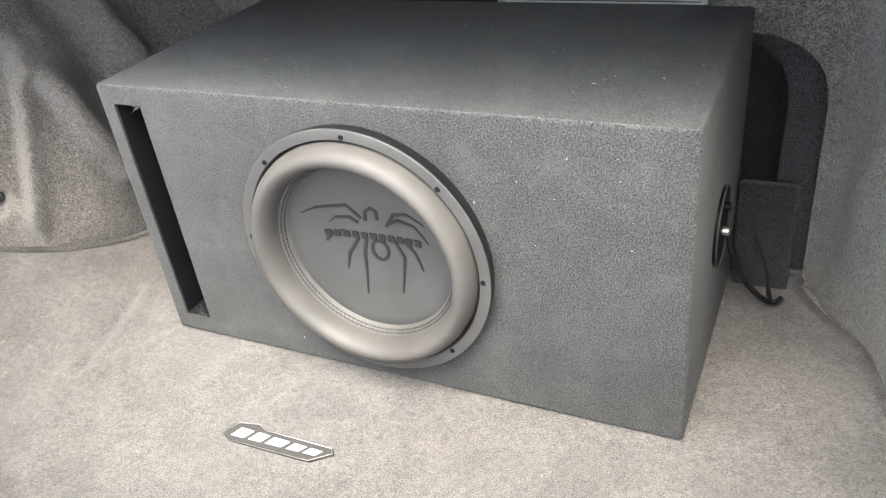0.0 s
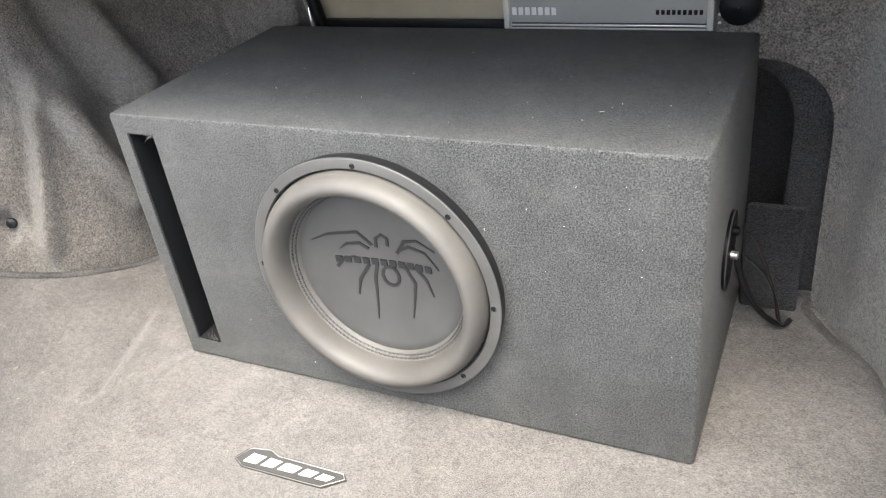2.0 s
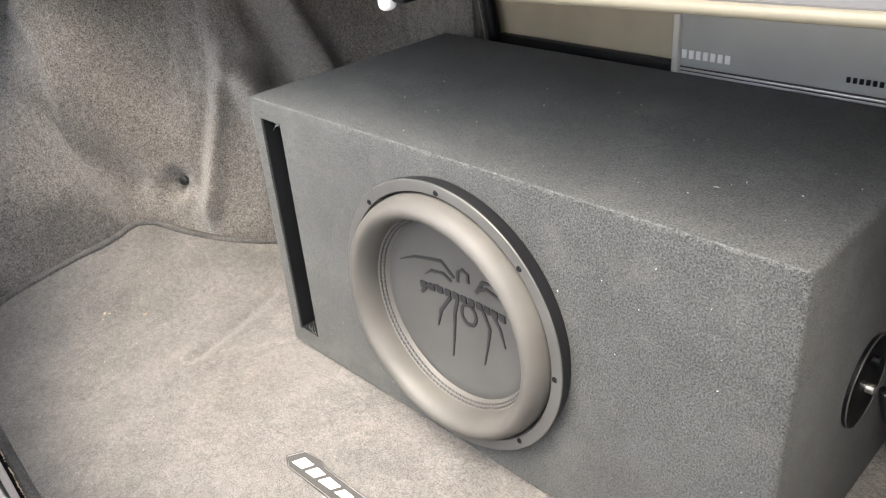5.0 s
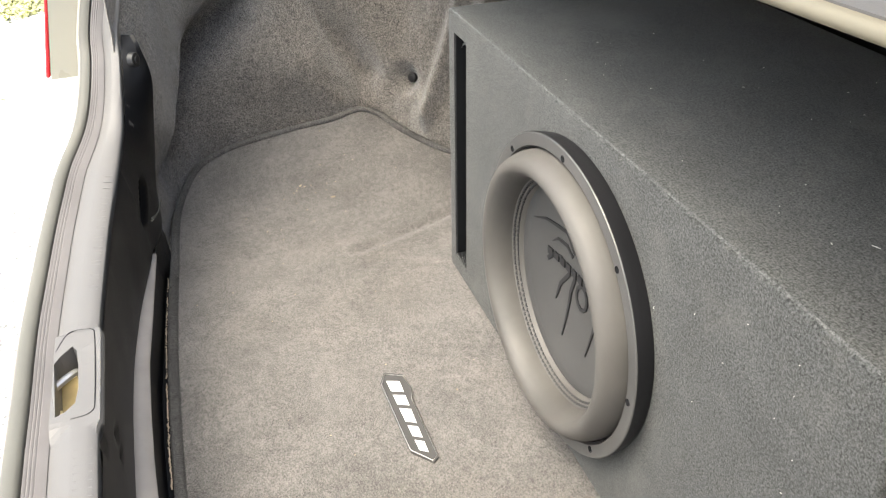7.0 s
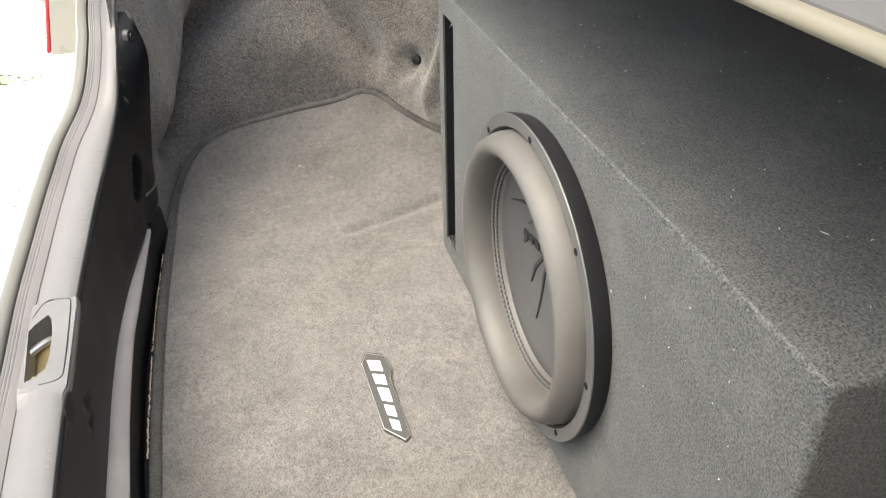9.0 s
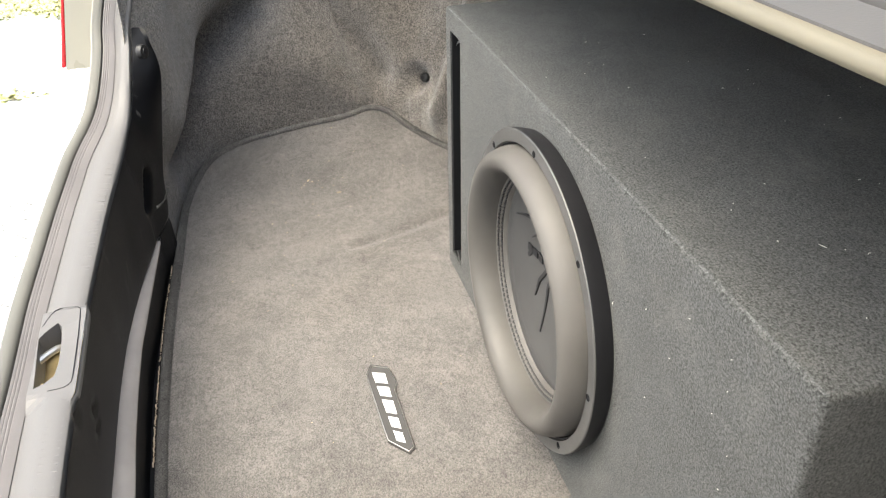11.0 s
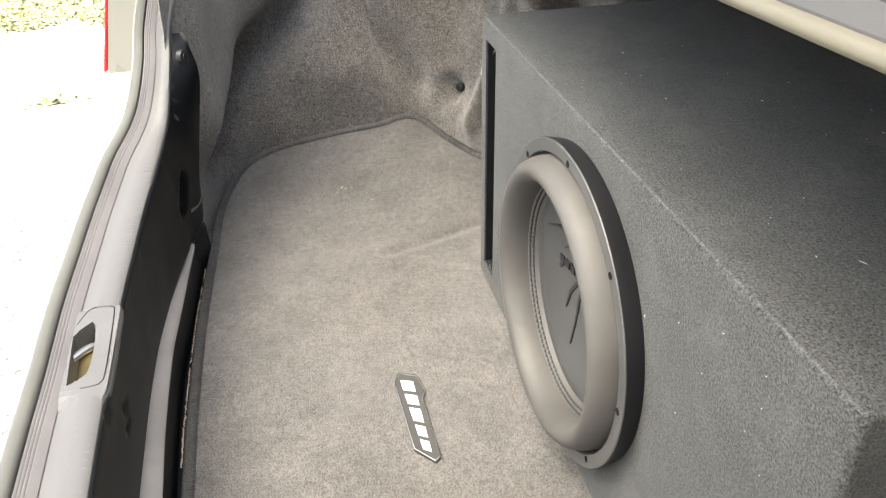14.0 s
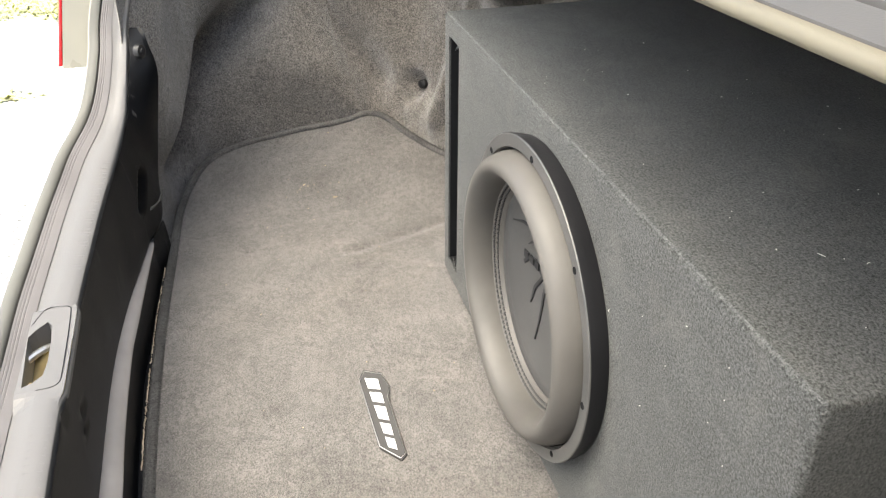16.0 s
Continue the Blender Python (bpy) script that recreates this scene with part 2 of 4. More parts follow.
def slab(outline, lo, hi, axis="z", bm=None):
    """A flat outline with thickness: (x, y) for axis z, (x, z) for axis y."""
    bm = bm or bmesh.new()
    at = (lambda p, h: (p[0], p[1], h)) if axis == "z" else (lambda p, h: (p[0], h, p[1]))
    a = [bm.verts.new(at(p, lo)) for p in outline]
    b = [bm.verts.new(at(p, hi)) for p in outline]
    bm.faces.new(a[::-1])
    bm.faces.new(b)
    for k in range(len(a)):
        j = (k + 1) % len(a)
        bm.faces.new((a[k], a[j], b[j], b[k]))
    return bm


def stroke(pts, widths, lo, hi, bm=None):
    """A flat tapering stroke in the x-z plane, from depth lo to hi."""
    bm = bm or bmesh.new()
    pts = [Vector(p) for p in pts]
    left, right = [], []
    for i, p in enumerate(pts):
        d = (pts[min(i + 1, len(pts) - 1)] - pts[max(i - 1, 0)]).normalized()
        n = Vector((-d.y, d.x)) * widths[i] / 2
        left.append(p + n)
        right.append(p - n)
    for i in range(len(pts) - 1):
        slab([left[i], left[i + 1], right[i + 1], right[i]], lo, hi, "y", bm)
    bmesh.ops.remove_doubles(bm, verts=bm.verts, dist=1e-5)
    return bm


def cut(ob, bm_cutter):
    """Take the shape of a cutter out of an object's mesh."""
    me = bpy.data.meshes.new("cutter")
    bmesh.ops.recalc_face_normals(bm_cutter, faces=bm_cutter.faces)
    bm_cutter.to_mesh(me)
    bm_cutter.free()
    c = new("cutter", me)
    mod = ob.modifiers.new("cut", "BOOLEAN")
    mod.object, mod.operation, mod.solver = c, "DIFFERENCE", "EXACT"
    bpy.context.view_layer.update()
    done = bpy.data.meshes.new_from_object(ob.evaluated_get(bpy.context.evaluated_depsgraph_get()))
    ob.modifiers.clear()
    old, ob.data = ob.data, done
    bpy.data.meshes.remove(old)
    bpy.data.objects.remove(c)


def smoothstep(a, b, x):
    """0 to 1 as x goes from a to b, either way round."""
    t = min(1.0, max(0.0, (x - a) / (b - a)))
    return t * t * (3 - 2 * t)


W, D, H = 0.711, 0.355, 0.3687          # the loudspeaker box
CX, CZ = 0.350, 0.1885                  # the driver's centre on its front


# ---- the large structure ----
def mat_height(x, y):
    t = min(1.3, max(0.0, (-0.1 - x) / 0.3))
    return t ** 1.5 * min(0.09, max(0.02, 0.045 + (y + 0.3) * 0.11))


# outside: one sheet of pale drive to the horizon
g = bmesh.new()
n = 24
ring = [0.0, 0.8, 1.6, 2.6, 4, 6, 9, 14, 25, 50, 120, 400, 1500]
rows = [[(0.3 + r * math.cos(a), r * math.sin(a), -0.62) for a in (2 * math.pi * k / n for k in range(n + 1))] for r in ring[1:]]
sheet(rows, g)
g.faces.new([v for v in g.verts if abs((v.co.xy - Vector((0.3, 0))).length - 0.8) < 1e-3][:n])
solid("ground", g, CONCRETE, "sunlit pale gravel drive beside the car", "ground")

# trunk pan under mat and box
solid("floor", block((-0.62, -0.46, -0.06), (1.06, 0.66, -0.012)), LINER, "grey felt trunk floor under the mat", "floor")

# left liner: base path from the sill's end round the rear corner, along the side and over the wheel arch
BASE = [(-0.115, -0.401), (-0.24, -0.385), (-0.335, -0.352), (-0.405, -0.29), (-0.414, -0.18), (-0.414, -0.08), (-0.415, -0.02), (-0.355, 0.028),
        (-0.292, 0.078), (-0.245, 0.15), (-0.215, 0.24), (-0.195, 0.33), (-0.135, 0.385), (-0.06, 0.398), (0.016, 0.400)]
LEAN_OUT = [0.0, 0.0, 0.02, 0.05, 0.09, 0.10, 0.10, 0.13, 0.12, 0.09, 0.05, 0.03, 0.01, 0.0, 0.0]
CLIP_U = 6.80                            # where the push clip sits along the side
# ridges and hollows of the moulded felt: line of (along, height), width, inward height
FOLDS = [([(4.6, 0.150), (5.1, 0.105), (5.75, 0.055)], 0.046, 0.018), ([(4.5, 0.34), (5.2, 0.23), (5.95, 0.13)], 0.028, -0.020), ([(5.2, 0.42), (5.6, 0.33), (6.1, 0.22), (6.3, 0.17)], 0.040, 0.020),
         ([(CLIP_U, 0.121), (CLIP_U + 0.02, 0.119)], 0.024, -0.028), ([(CLIP_U + 0.22, 0.098), (CLIP_U, 0.090)], 0.011, 0.009),
         ([(9.55, 0.13), (9.32, 0.20), (9.05, 0.27), (8.75, 0.318), (8.5, 0.335)], 0.024, 0.042), ([(8.5, 0.335), (8.22, 0.27), (7.95, 0.20), (7.75, 0.14), (7.58, 0.09)], 0.021, 0.019),
         ([(7.72, 0.26), (7.5, 0.19), (7.3, 0.13)], 0.024, -0.013), ([(8.7, 0.24), (8.5, 0.12)], 0.03, -0.008),
         ([(9.25, 0.46), (9.45, 0.40), (9.7, 0.33), (9.95, 0.27)], 0.030, -0.036), ([(9.85, 0.43), (10.05, 0.39), (10.45, 0.30)], 0.020, 0.034), ([(9.7, 0.27), (9.7, 0.15)], 0.035, -0.014),
         ([(1.95, 0.10), (3.6, 0.25), (4.9, 0.42)], 0.040, -0.066), ([(6.7, 0.32), (6.5, 0.18)], 0.035, -0.012)]


def liner_point(u, z):
    i = min(int(u), len(BASE) - 2)
    p = path_at(BASE, u)
    if u < 1:
        # the felt starts behind the rising end of the sill
        xs = -0.115 - 0.075 * smoothstep(0.19, 0.34, z) - 0.06 * smoothstep(0.33, 0.56, z)
        p = p + Vector((xs - BASE[0][0], 0.012 * smoothstep(0.19, 0.34, z))) * (1 - u) ** 2
    d = (path_at(BASE, min(u + 0.05, len(BASE) - 1)) - path_at(BASE, max(u - 0.05, 0))).normalized()
    out = Vector((d.y, -d.x)) * -1
    lean = LEAN_OUT[i] + (LEAN_OUT[i + 1] - LEAN_OUT[i]) * (u - i)
    off = lean * smoothstep(-0.1, 0.5, z) * (1 if z < 0.42 else 1 - 1.6 * (z - 0.42))
    q = Vector((u * 0.09, z))
    for line, w, h in FOLDS:
        near = 9.0
        for (u0, z0), (u1, z1) in zip(line, line[1:]):
            a, b = Vector((u0 * 0.09, z0)), Vector((u1 * 0.09, z1))
            t = min(1, max(0, (q - a).dot(b - a) / max(1e-6, (b - a).length_squared)))
            near = min(near, (q - (a + t * (b - a))).length)
        off -= h * math.exp(-(near / w) ** 2)
    # padded end beside the sill
    off -= 0.042 * smoothstep(-0.012, 0.030, (1.6 + (z - 0.11) * 11.5 - u) * 0.1) * smoothstep(0.07, 0.17, z) * smoothstep(0.3, 1.2, u) * smoothstep(4.8, 3.4, u)
    off -= 0.008 * smoothstep(0.0, 0.4, u - 7.3) * smoothstep(9.6, 8.8, u) * smoothstep(0.36, 0.28, z)
    off += 0.006 * noise.noise((u * 1.3, z * 9, 0.3)) + 0.002 * noise.noise((u * 5, z * 40, 0.9))
    q = p + out * off
    return Vector((q.x, q.y, z))


def path_at(pts, u):
    i = min(max(int(u), 0), len(pts) - 2)
    g = lambda k: Vector(pts[min(max(k, 0), len(pts) - 1)])
    p0, p1, p2, p3, t = g(i - 1), g(i), g(i + 1), g(i + 2), u - i
    return 0.5 * ((2 * p1) + (p2 - p0) * t + (2 * p0 - 5 * p1 + 4 * p2 - p3) * t * t + (3 * p1 - p0 - 3 * p2 + p3) * t ** 3)


NU, NV = 300, 90
rows = [[liner_point((len(BASE) - 1) * i / NU, -0.03 + 0.62 * j / NV) for i in range(NU + 1)] for j in range(NV + 1)]
solid("wall_left", sheet(rows), LINER, "moulded grey felt trunk side liner with soft folds", "trunk liner")

# right liner: wheel arch face and side
RBASE = [(1.0, -0.42), (0.985, -0.2), (0.96, 0.0), (0.912, 0.13), (0.885, 0.215), (0.848, 0.276), (0.828, 0.318), (0.815, 0.338), (0.803, 0.3465)]
rows = []
for j in range(31):
    z = -0.03 + 0.575 * j / 30
    row = []
    for i in range(61):
        p = path_at(RBASE, (len(RBASE) - 1) * i / 60)
        k = smoothstep(0.0, 0.5, z) * 0.06 * (1 - i / 60)
        row.append((p.x + k + 0.004 * noise.noise((i * 0.15, z * 8, 2)), p.y, z))
    rows.append(row)
solid("wall_right", sheet(rows), LINER, "grey felt liner over the wheel arch", "trunk liner")

# bulkhead behind the box: felt face with an arched dark side pocket next to the arch
arch = smooth_path([(0.66, 0.336, 0), (0.70, 0.338, 0), (0.742, 0.333, 0), (0.775, 0.316, 0), (0.796, 0.288, 0), (0.803, 0.250, 0)], 5)
b = slab([(p.x, p.y) for p in arch] + [(0.803, -0.03), (1.05, -0.03), (1.05, 0.55), (0.66, 0.55)], 0.347, 0.367, "y")
solid("wall_front_right", b, LINER, "grey felt bulkhead liner with an arched side pocket", "trunk liner")
inner_arch = [(0.66, 0.318), (0.70, 0.316), (0.724, 0.306), (0.744, 0.284), (0.755, 0.255), (0.757, 0.21), (0.750, -0.03)]
solid("pocket_inner", slab([(p.x, p.y) for p in smooth_path([(x, z, 0) for x, z in inner_arch], 5)] + [(0.806, -0.03), (0.806, 0.40), (0.66, 0.40)], 0.386, 0.398, "y"), SHADED_POCKET, "felt inner edge of the side pocket, shade in its colour", "trunk liner")
solid("side_pocket", block((0.60, 0.56, -0.03), (0.84, 0.58, 0.40)), SHADED_LINER, "felt back of the side pocket, shade in its colour", "trunk liner")
solid("pocket_side", block((0.81, 0.37, -0.03), (0.83, 0.56, 0.40)), SHADED_LINER, "felt side of the pocket", "trunk liner")
solid("wall_front_left", block((-0.30, 0.415, -0.03), (0.016, 0.43, 0.55)), LINER, "grey felt bulkhead liner beside the seat panel", "trunk liner")
solid("wall_front", block((0.015, 0.43, -0.03), (0.70, 0.45, 0.56), 0.004), PAINT_DULL, "champagne painted seat back panel", "bulkhead")

# unseen deck, added to keep light off the box's right side
solid("quarter_deck", block((0.93, -0.43, 0.548), (1.35, 0.60, 0.566), 0.006), PAINT, "unseen champagne deck added to shade the right side", "body panel")
def lip(x, o=(0, 0)):
    return Vector((x, -0.053 + o[0], 0.546 + 0.035 * (x - 0.63) + o[1]))


def strip(profile, name, mat, label, cat, x0=-0.35, x1=1.0, n=40):
    rows = [[lip(x0 + (x1 - x0) * i / n, o) for i in range(n + 1)] for o in profile]
    return solid(name, sheet(rows), mat, label, cat)


# parcel shelf: roof of the deep part of the trunk
strip([(0.012, 0.0022), (0.30, 0.0060), (0.75, 0.0060)], "ceiling", PAINT_DULL, "champagne painted underside of the parcel shelf", "ceiling", -0.6, 1.1)
roll = [(0.0018 + 0.0040 * math.cos(radians(d)), 0.0042 + 0.0040 * math.sin(radians(d))) for d in range(320, 75, -15)]
strip([(0.06, 0.004), (0.014, 0.0012)] + roll + [(0.008, 0.0090)], "trunk_lip", SHADED_PAINT, "champagne painted rolled edge of the trunk opening", "body edge")
strip([(0.0045, 0.0070), (0.0050, 0.0097), (0.034, 0.0115), (0.0352, 0.0105), (0.0354, 0.0)], "gutter_seal", SHELF_GREY, "light grey gutter strip along the trunk opening", "body seal")
strip([(0.0354, 0.001), (0.0385, 0.001)], "gutter_gap", SHELF_GREY, "narrow joint in the gutter", "body seal")
ribs = [(0.0384, 0.0)]
for k in range(7):
    ribs += [(0.0385 + k * 0.006, 0.0120), (0.0390 + k * 0.006, 0.0130), (0.0424 + k * 0.006, 0.0130), (0.0429 + k * 0.006, 0.0120), (0.0430 + k * 0.006, 0.0060), (0.0443 + k * 0.006, 0.0060)]
strip(ribs, "gutter_ribs", SHELF_GREY, "ribbed grey gutter rubber", "body seal")
strip([(0.0805, 0.0110), (0.0835, 0.0145), (0.0865, 0.0110), (0.0900, 0.0170), (0.096, 0.0190), (0.0965, 0.016)], "gutter_channel", PORT_BLACK, "dark rubber channel", "body seal")
strip([(0.0968, 0.016), (0.099, 0.023), (0.16, 0.030), (0.30, 0.046)], "rear_deck", SHADED_PAINT, "champagne painted deck ahead of the trunk opening", "body panel")

# open trunk lid over the opening, out of sight
solid("trunk_lid", sheet([[Vector((x, 0.18 + 0.28 * t, 0.68 + 0.62 * t)) for x in (-0.45, 0.3, 1.10)] for t in (0.0, 0.5, 1.0)], None, (0, 0.03, 0.01)), PAINT, "champagne painted trunk lid standing open", "trunk lid")

# rear sill, swept along the opening's edge
EDGE = [(1.0, -0.40, 0.25), (0.85, -0.41, 0.20), (0.7, -0.42, 0.182), (0.516, -0.432, 0.175), (0.407, -0.436, 0.172), (0.323, -0.437, 0.171), (0.229, -0.436, 0.177), (0.144, -0.431, 0.184), (0.061, -0.424, 0.194),
        (-0.042, -0.411, 0.211), (-0.112, -0.400, 0.235), (-0.165, -0.389, 0.293), (-0.19, -0.383, 0.331), (-0.213, -0.355, 0.42), (-0.235, -0.312, 0.56)]
SILL = smooth_path(EDGE, 10)


def outward(p):
    k = smoothstep(0.05, 0.2, -p.x)
    return Vector((-0.45 * k, -1 + 0.11 * k, 0)), Vector((0.75 * k, 0, 1 - 0.6 * k)).normalized()


def sill_rows(profile, lo=0, hi=None):
    pts = SILL[lo:hi]
    rows = []
    for o, h in profile:
        r = []
        for p in pts:
            a, b = outward(p)
            k = 0.42 * smoothstep(0.02, 0.17, -p.x)
            r.append(p + a * (o - k * min(o, 0.039)) + b * h)
        rows.append(r)
    return rows


scuff = bmesh.new()
SCUFF_PROFILE = [(0.002, -0.03), (0.0, -0.004), (0.0010, 0.0005), (0.003, 0.002), (0.010, 0.0032), (0.020, 0.0034), (0.0225, 0.0029), (0.030, 0.0), (0.039, -0.0035)]
gap = [i for i, p in enumerate(SILL) if 0.232 < p.x < 0.372]
sheet(sill_rows(SCUFF_PROFILE, 0, gap[0] + 1), scuff)
sheet(sill_rows(SCUFF_PROFILE, gap[-1], 122), scuff)
solid("sill_scuff", scuff, SCUFF, "light grey plastic sill trim", "sill trim")
CHANNEL = [(0.0388, -0.012), (0.0388, -0.0022), (0.0405, -0.0012)]
for k in range(3):
    CHANNEL += [(0.0462 + k * 0.0026, 0.0012 + k * 0.0011), (0.0467 + k * 0.0026, 0.0010 + k * 0.0011), (0.0472 + k * 0.0026, 0.0017 + k * 0.0011)]
CHANNEL += [(0.0545, 0.0046), (0.0552, 0.0030), (0.0556, -0.004)]
solid("sill_channel", sheet(sill_rows(CHANNEL)), SILL_GREY, "mauve grey ribbed rubber along the trunk opening", "body edge")
solid("pillar_trim", sheet(sill_rows([(0.0, -0.012), (0.0, -0.001), (0.003, 0.001), (0.010, 0.0012), (0.0105, -0.001), (0.0115, -0.001), (0.012, 0.0012), (0.0385, -0.002)], 119)), SCUFF, "pale rubber trim on the body pillar", "body edge")
solid("sill_outer", sheet(sill_rows([(0.066, 0.000), (0.074, -0.002), (0.078, -0.02), (0.080, -0.3)])), PAINT, "champagne painted rear body panel", "body panel")
BEAD = [(0.0562, -0.006), (0.0563, 0.0040), (0.0572, 0.0062), (0.0600, 0.0078), (0.0640, 0.0084), (0.0680, 0.0074), (0.0708, 0.0045), (0.0714, 0.0), (0.070, -0.006)]
solid("weatherstrip", sheet(sill_rows(BEAD)), SEAL, "pale grey rubber weatherstrip along the trunk opening", "weatherstrip")
# black inner panel, ledge and lower drop
LEDGE_IN = [(1.0, -0.435), (0.367, -0.435), (0.297, -0.436), (0.227, -0.436), (0.141, -0.433), (0.047, -0.4245), (-0.093, -0.4035)]
LEDGE_OUT = [(1.0, -0.412), (0.371, -0.413), (0.292, -0.416), (0.22, -0.4165), (0.137, -0.4155), (0.054, -0.4090), (-0.087, -0.3990), (-0.10, -0.3985)]


def line_y(pts, x):
    """The y of a broken line at x, its points running from high x to low."""
    for (x0, y0), (x1, y1) in zip(pts, pts[1:]):
        if x >= x1:
            return y0 + (y1 - y0) * min(1.0, max(0.0, (x - x0) / (x1 - x0)))
    return pts[-1][1]


# stations: upper edge under the sill trim, lower edge at the ledge, then round the padded end
STATIONS = [((p[0], p[1], p[2]), (p[0], line_y(LEDGE_IN, p[0]), 0.049)) for p in EDGE[:9]]
STATIONS += [((0.006, -0.4175, 0.2015), (0.006, -0.4185, 0.049)), ((-0.02, -0.414, 0.207), (-0.048, -0.4105, 0.049)), ((-0.042, -0.411, 0.211), (-0.090, -0.404, 0.0485)), ((-0.06, -0.408, 0.216), (-0.125, -0.394, 0.048)),
             ((-0.075, -0.406, 0.222), (-0.148, -0.387, 0.060)), ((-0.09, -0.4035, 0.227), (-0.160, -0.384, 0.112)), ((-0.112, -0.400, 0.235), (-0.156, -0.374, 0.170)), ((-0.140, -0.395, 0.262), (-0.164, -0.366, 0.215)),
             ((-0.165, -0.389, 0.293), (-0.168, -0.3575, 0.268)), ((-0.178, -0.3865, 0.312), (-0.160, -0.3625, 0.312)), ((-0.187, -0.3845, 0.326), (-0.172, -0.369, 0.327))]
top_edge = smooth_path([a for a, b in STATIONS], 8)
low_edge = smooth_path([b for a, b in STATIONS], 8)
# pressed hollows: two ends of an oval, width, depth
HOLLOWS = [((-0.090, -0.398, 0.152), (-0.068, -0.400, 0.120), 0.011, 0.016), ((0.388, -0.432, 0.176), (0.380, -0.432, 0.155), 0.0035, 0.004), ((0.333, -0.432, 0.131), (0.343, -0.432, 0.112), 0.0035, 0.005), ((-0.150, -0.372, 0.306), (-0.150, -0.368, 0.29), 0.014, 0.006)]
rows = []
for k in range(33):
    t = k / 32
    r = []
    for a, b in zip(top_edge, low_edge):
        e = smoothstep(0.05, -0.12, a.x)
        swell = (0.002 + 0.008 * e) * math.sin(math.pi * t) ** (0.5 if e < 0.5 else 1.0)
        v = a.lerp(b, t) + Vector((0.4 * e, 1 - 0.4 * e, 0.1 * e)) * swell + Vector((0, 0.0022, -0.003 * (1 - t)))
        if k == 32:
            v -= Vector((0.2, 0.8, 0)) * 0.006 * e
        for h0, h1, w_, d_ in HOLLOWS:
            h0, h1 = Vector(h0), Vector(h1)
            f_ = min(1, max(0, (v - h0).dot(h1 - h0) / (h1 - h0).length_squared))
            v = v - Vector((0.4 * e, 1 - 0.4 * e, 0)) * d_ * math.exp(-((v - h0.lerp(h1, f_)).length / w_) ** 4)
        r.append(v)
    rows.append(r)
solid("sill_panel", sheet(rows), TRIM_BLACK, "black scuffed plastic inner sill panel", "sill trim")
lx = [0.95 - 1.043 * k / 60 for k in range(61)]
rows = []
for k in range(11):
    t = k / 10
    rows.append([Vector((x, (line_y(LEDGE_IN, x) - 0.002) * (1 - t) + line_y(LEDGE_OUT, x) * t, 0.049 - 0.003 * t + 0.0045 * math.sin(math.pi * t) ** 0.7 * smoothstep(-0.09, 0.1, x))) for x in lx])
solid("sill_ledge", sheet(rows, None, (0, 0, -0.006)), LEDGE_GREY, "grey plastic ledge at the foot of the sill", "sill trim")
FOOT = LEDGE_OUT[:-1] + [(-0.125, -0.391), (-0.152, -0.385)]
fx = [0.95 - 1.10 * k / 70 for k in range(71)]
rows = [[Vector((x, line_y(FOOT, x) + o, z + (0.007 if x < -0.088 and o < 0 else 0))) for x in fx] for o, z in ((-0.0015, 0.0440), (0.0, 0.0425), (0.002, 0.0), (0.003, -0.009), (0.03, -0.0095))]
solid("sill_foot", sheet(rows), TRIM_BLACK, "black drop below the sill ledge", "sill trim")


# ---- the loudspeaker box ----
box_thing = thing("speaker_box", (W / 2, D / 2, 0.0), "charcoal felt covered speaker box with a slot port", "speaker box")
body = part("body", block((0, 0, -0.0015), (W, D, H), 0.005, 4), BOX_FELT, box_thing)
cut(body, block((0.0225, -0.05, 0.0265), (0.0645, 0.33, 0.3445)))
cut(body, lathe([(0.0001, 0.05), (0.143, 0.05), (0.143, -0.2), (0.0001, -0.2)], (CX, 0, CZ), 64))
bpy.context.view_layer.update()
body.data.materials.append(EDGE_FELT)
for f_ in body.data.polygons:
    # the upper bevel along the top front edge takes the paler felt
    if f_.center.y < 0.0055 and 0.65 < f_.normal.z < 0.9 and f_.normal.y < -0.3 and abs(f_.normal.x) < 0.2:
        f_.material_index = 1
body.data.polygons.foreach_set("use_smooth", [True] * len(body.data.polygons))
body.data.set_sharp_from_angle(angle=radians(40))
rnd_f = random.Random(11)
for lo, hi in (((0.0225, 0.002, 0.0265), (0.0245, 0.325, 0.3445)), ((0.0625, 0.002, 0.0265), (0.0645, 0.325, 0.3445)),
               ((0.0245, 0.002, 0.0265), (0.0625, 0.325, 0.0285)), ((0.0245, 0.002, 0.3425), (0.0625, 0.325, 0.3445)), ((0.0245, 0.318, 0.0285), (0.0625, 0.325, 0.3425))):
    part("port_board", block(lo, hi), PORT_BLACK, box_thing, "black painted port board", False)

fibres = bmesh.new()
for k in range(16):
    c = Vector((0.062 - 0.0012 * (k % 5), 0.001, 0.343 - 0.001 * (k % 3))) if k < 11 else Vector((0.045 + 0.003 * (k - 11), 0.002, 0.028))
    d = Vector((rnd_f.uniform(-0.014, -0.002), rnd_f.uniform(-0.002, 0.006), rnd_f.uniform(-0.008, 0.001) if k < 11 else rnd_f.uniform(0.004, 0.016)))
    tube([c, c + d * 0.5 + Vector((0, -0.001, 0.001)), c + d], [0.0004, 0.0003, 0.0002], 4, False, fibres)
tagged(part("loose_fibre", fibres, EDGE_FELT, box_thing, "loose pale felt fibres at the port edge"), kind="stuff")

# terminal cup on the side, with its posts
term = thing("terminal_plate", (W, 0.172, 0.173), "round black terminal plate with wire posts on the box side", "terminal plate")


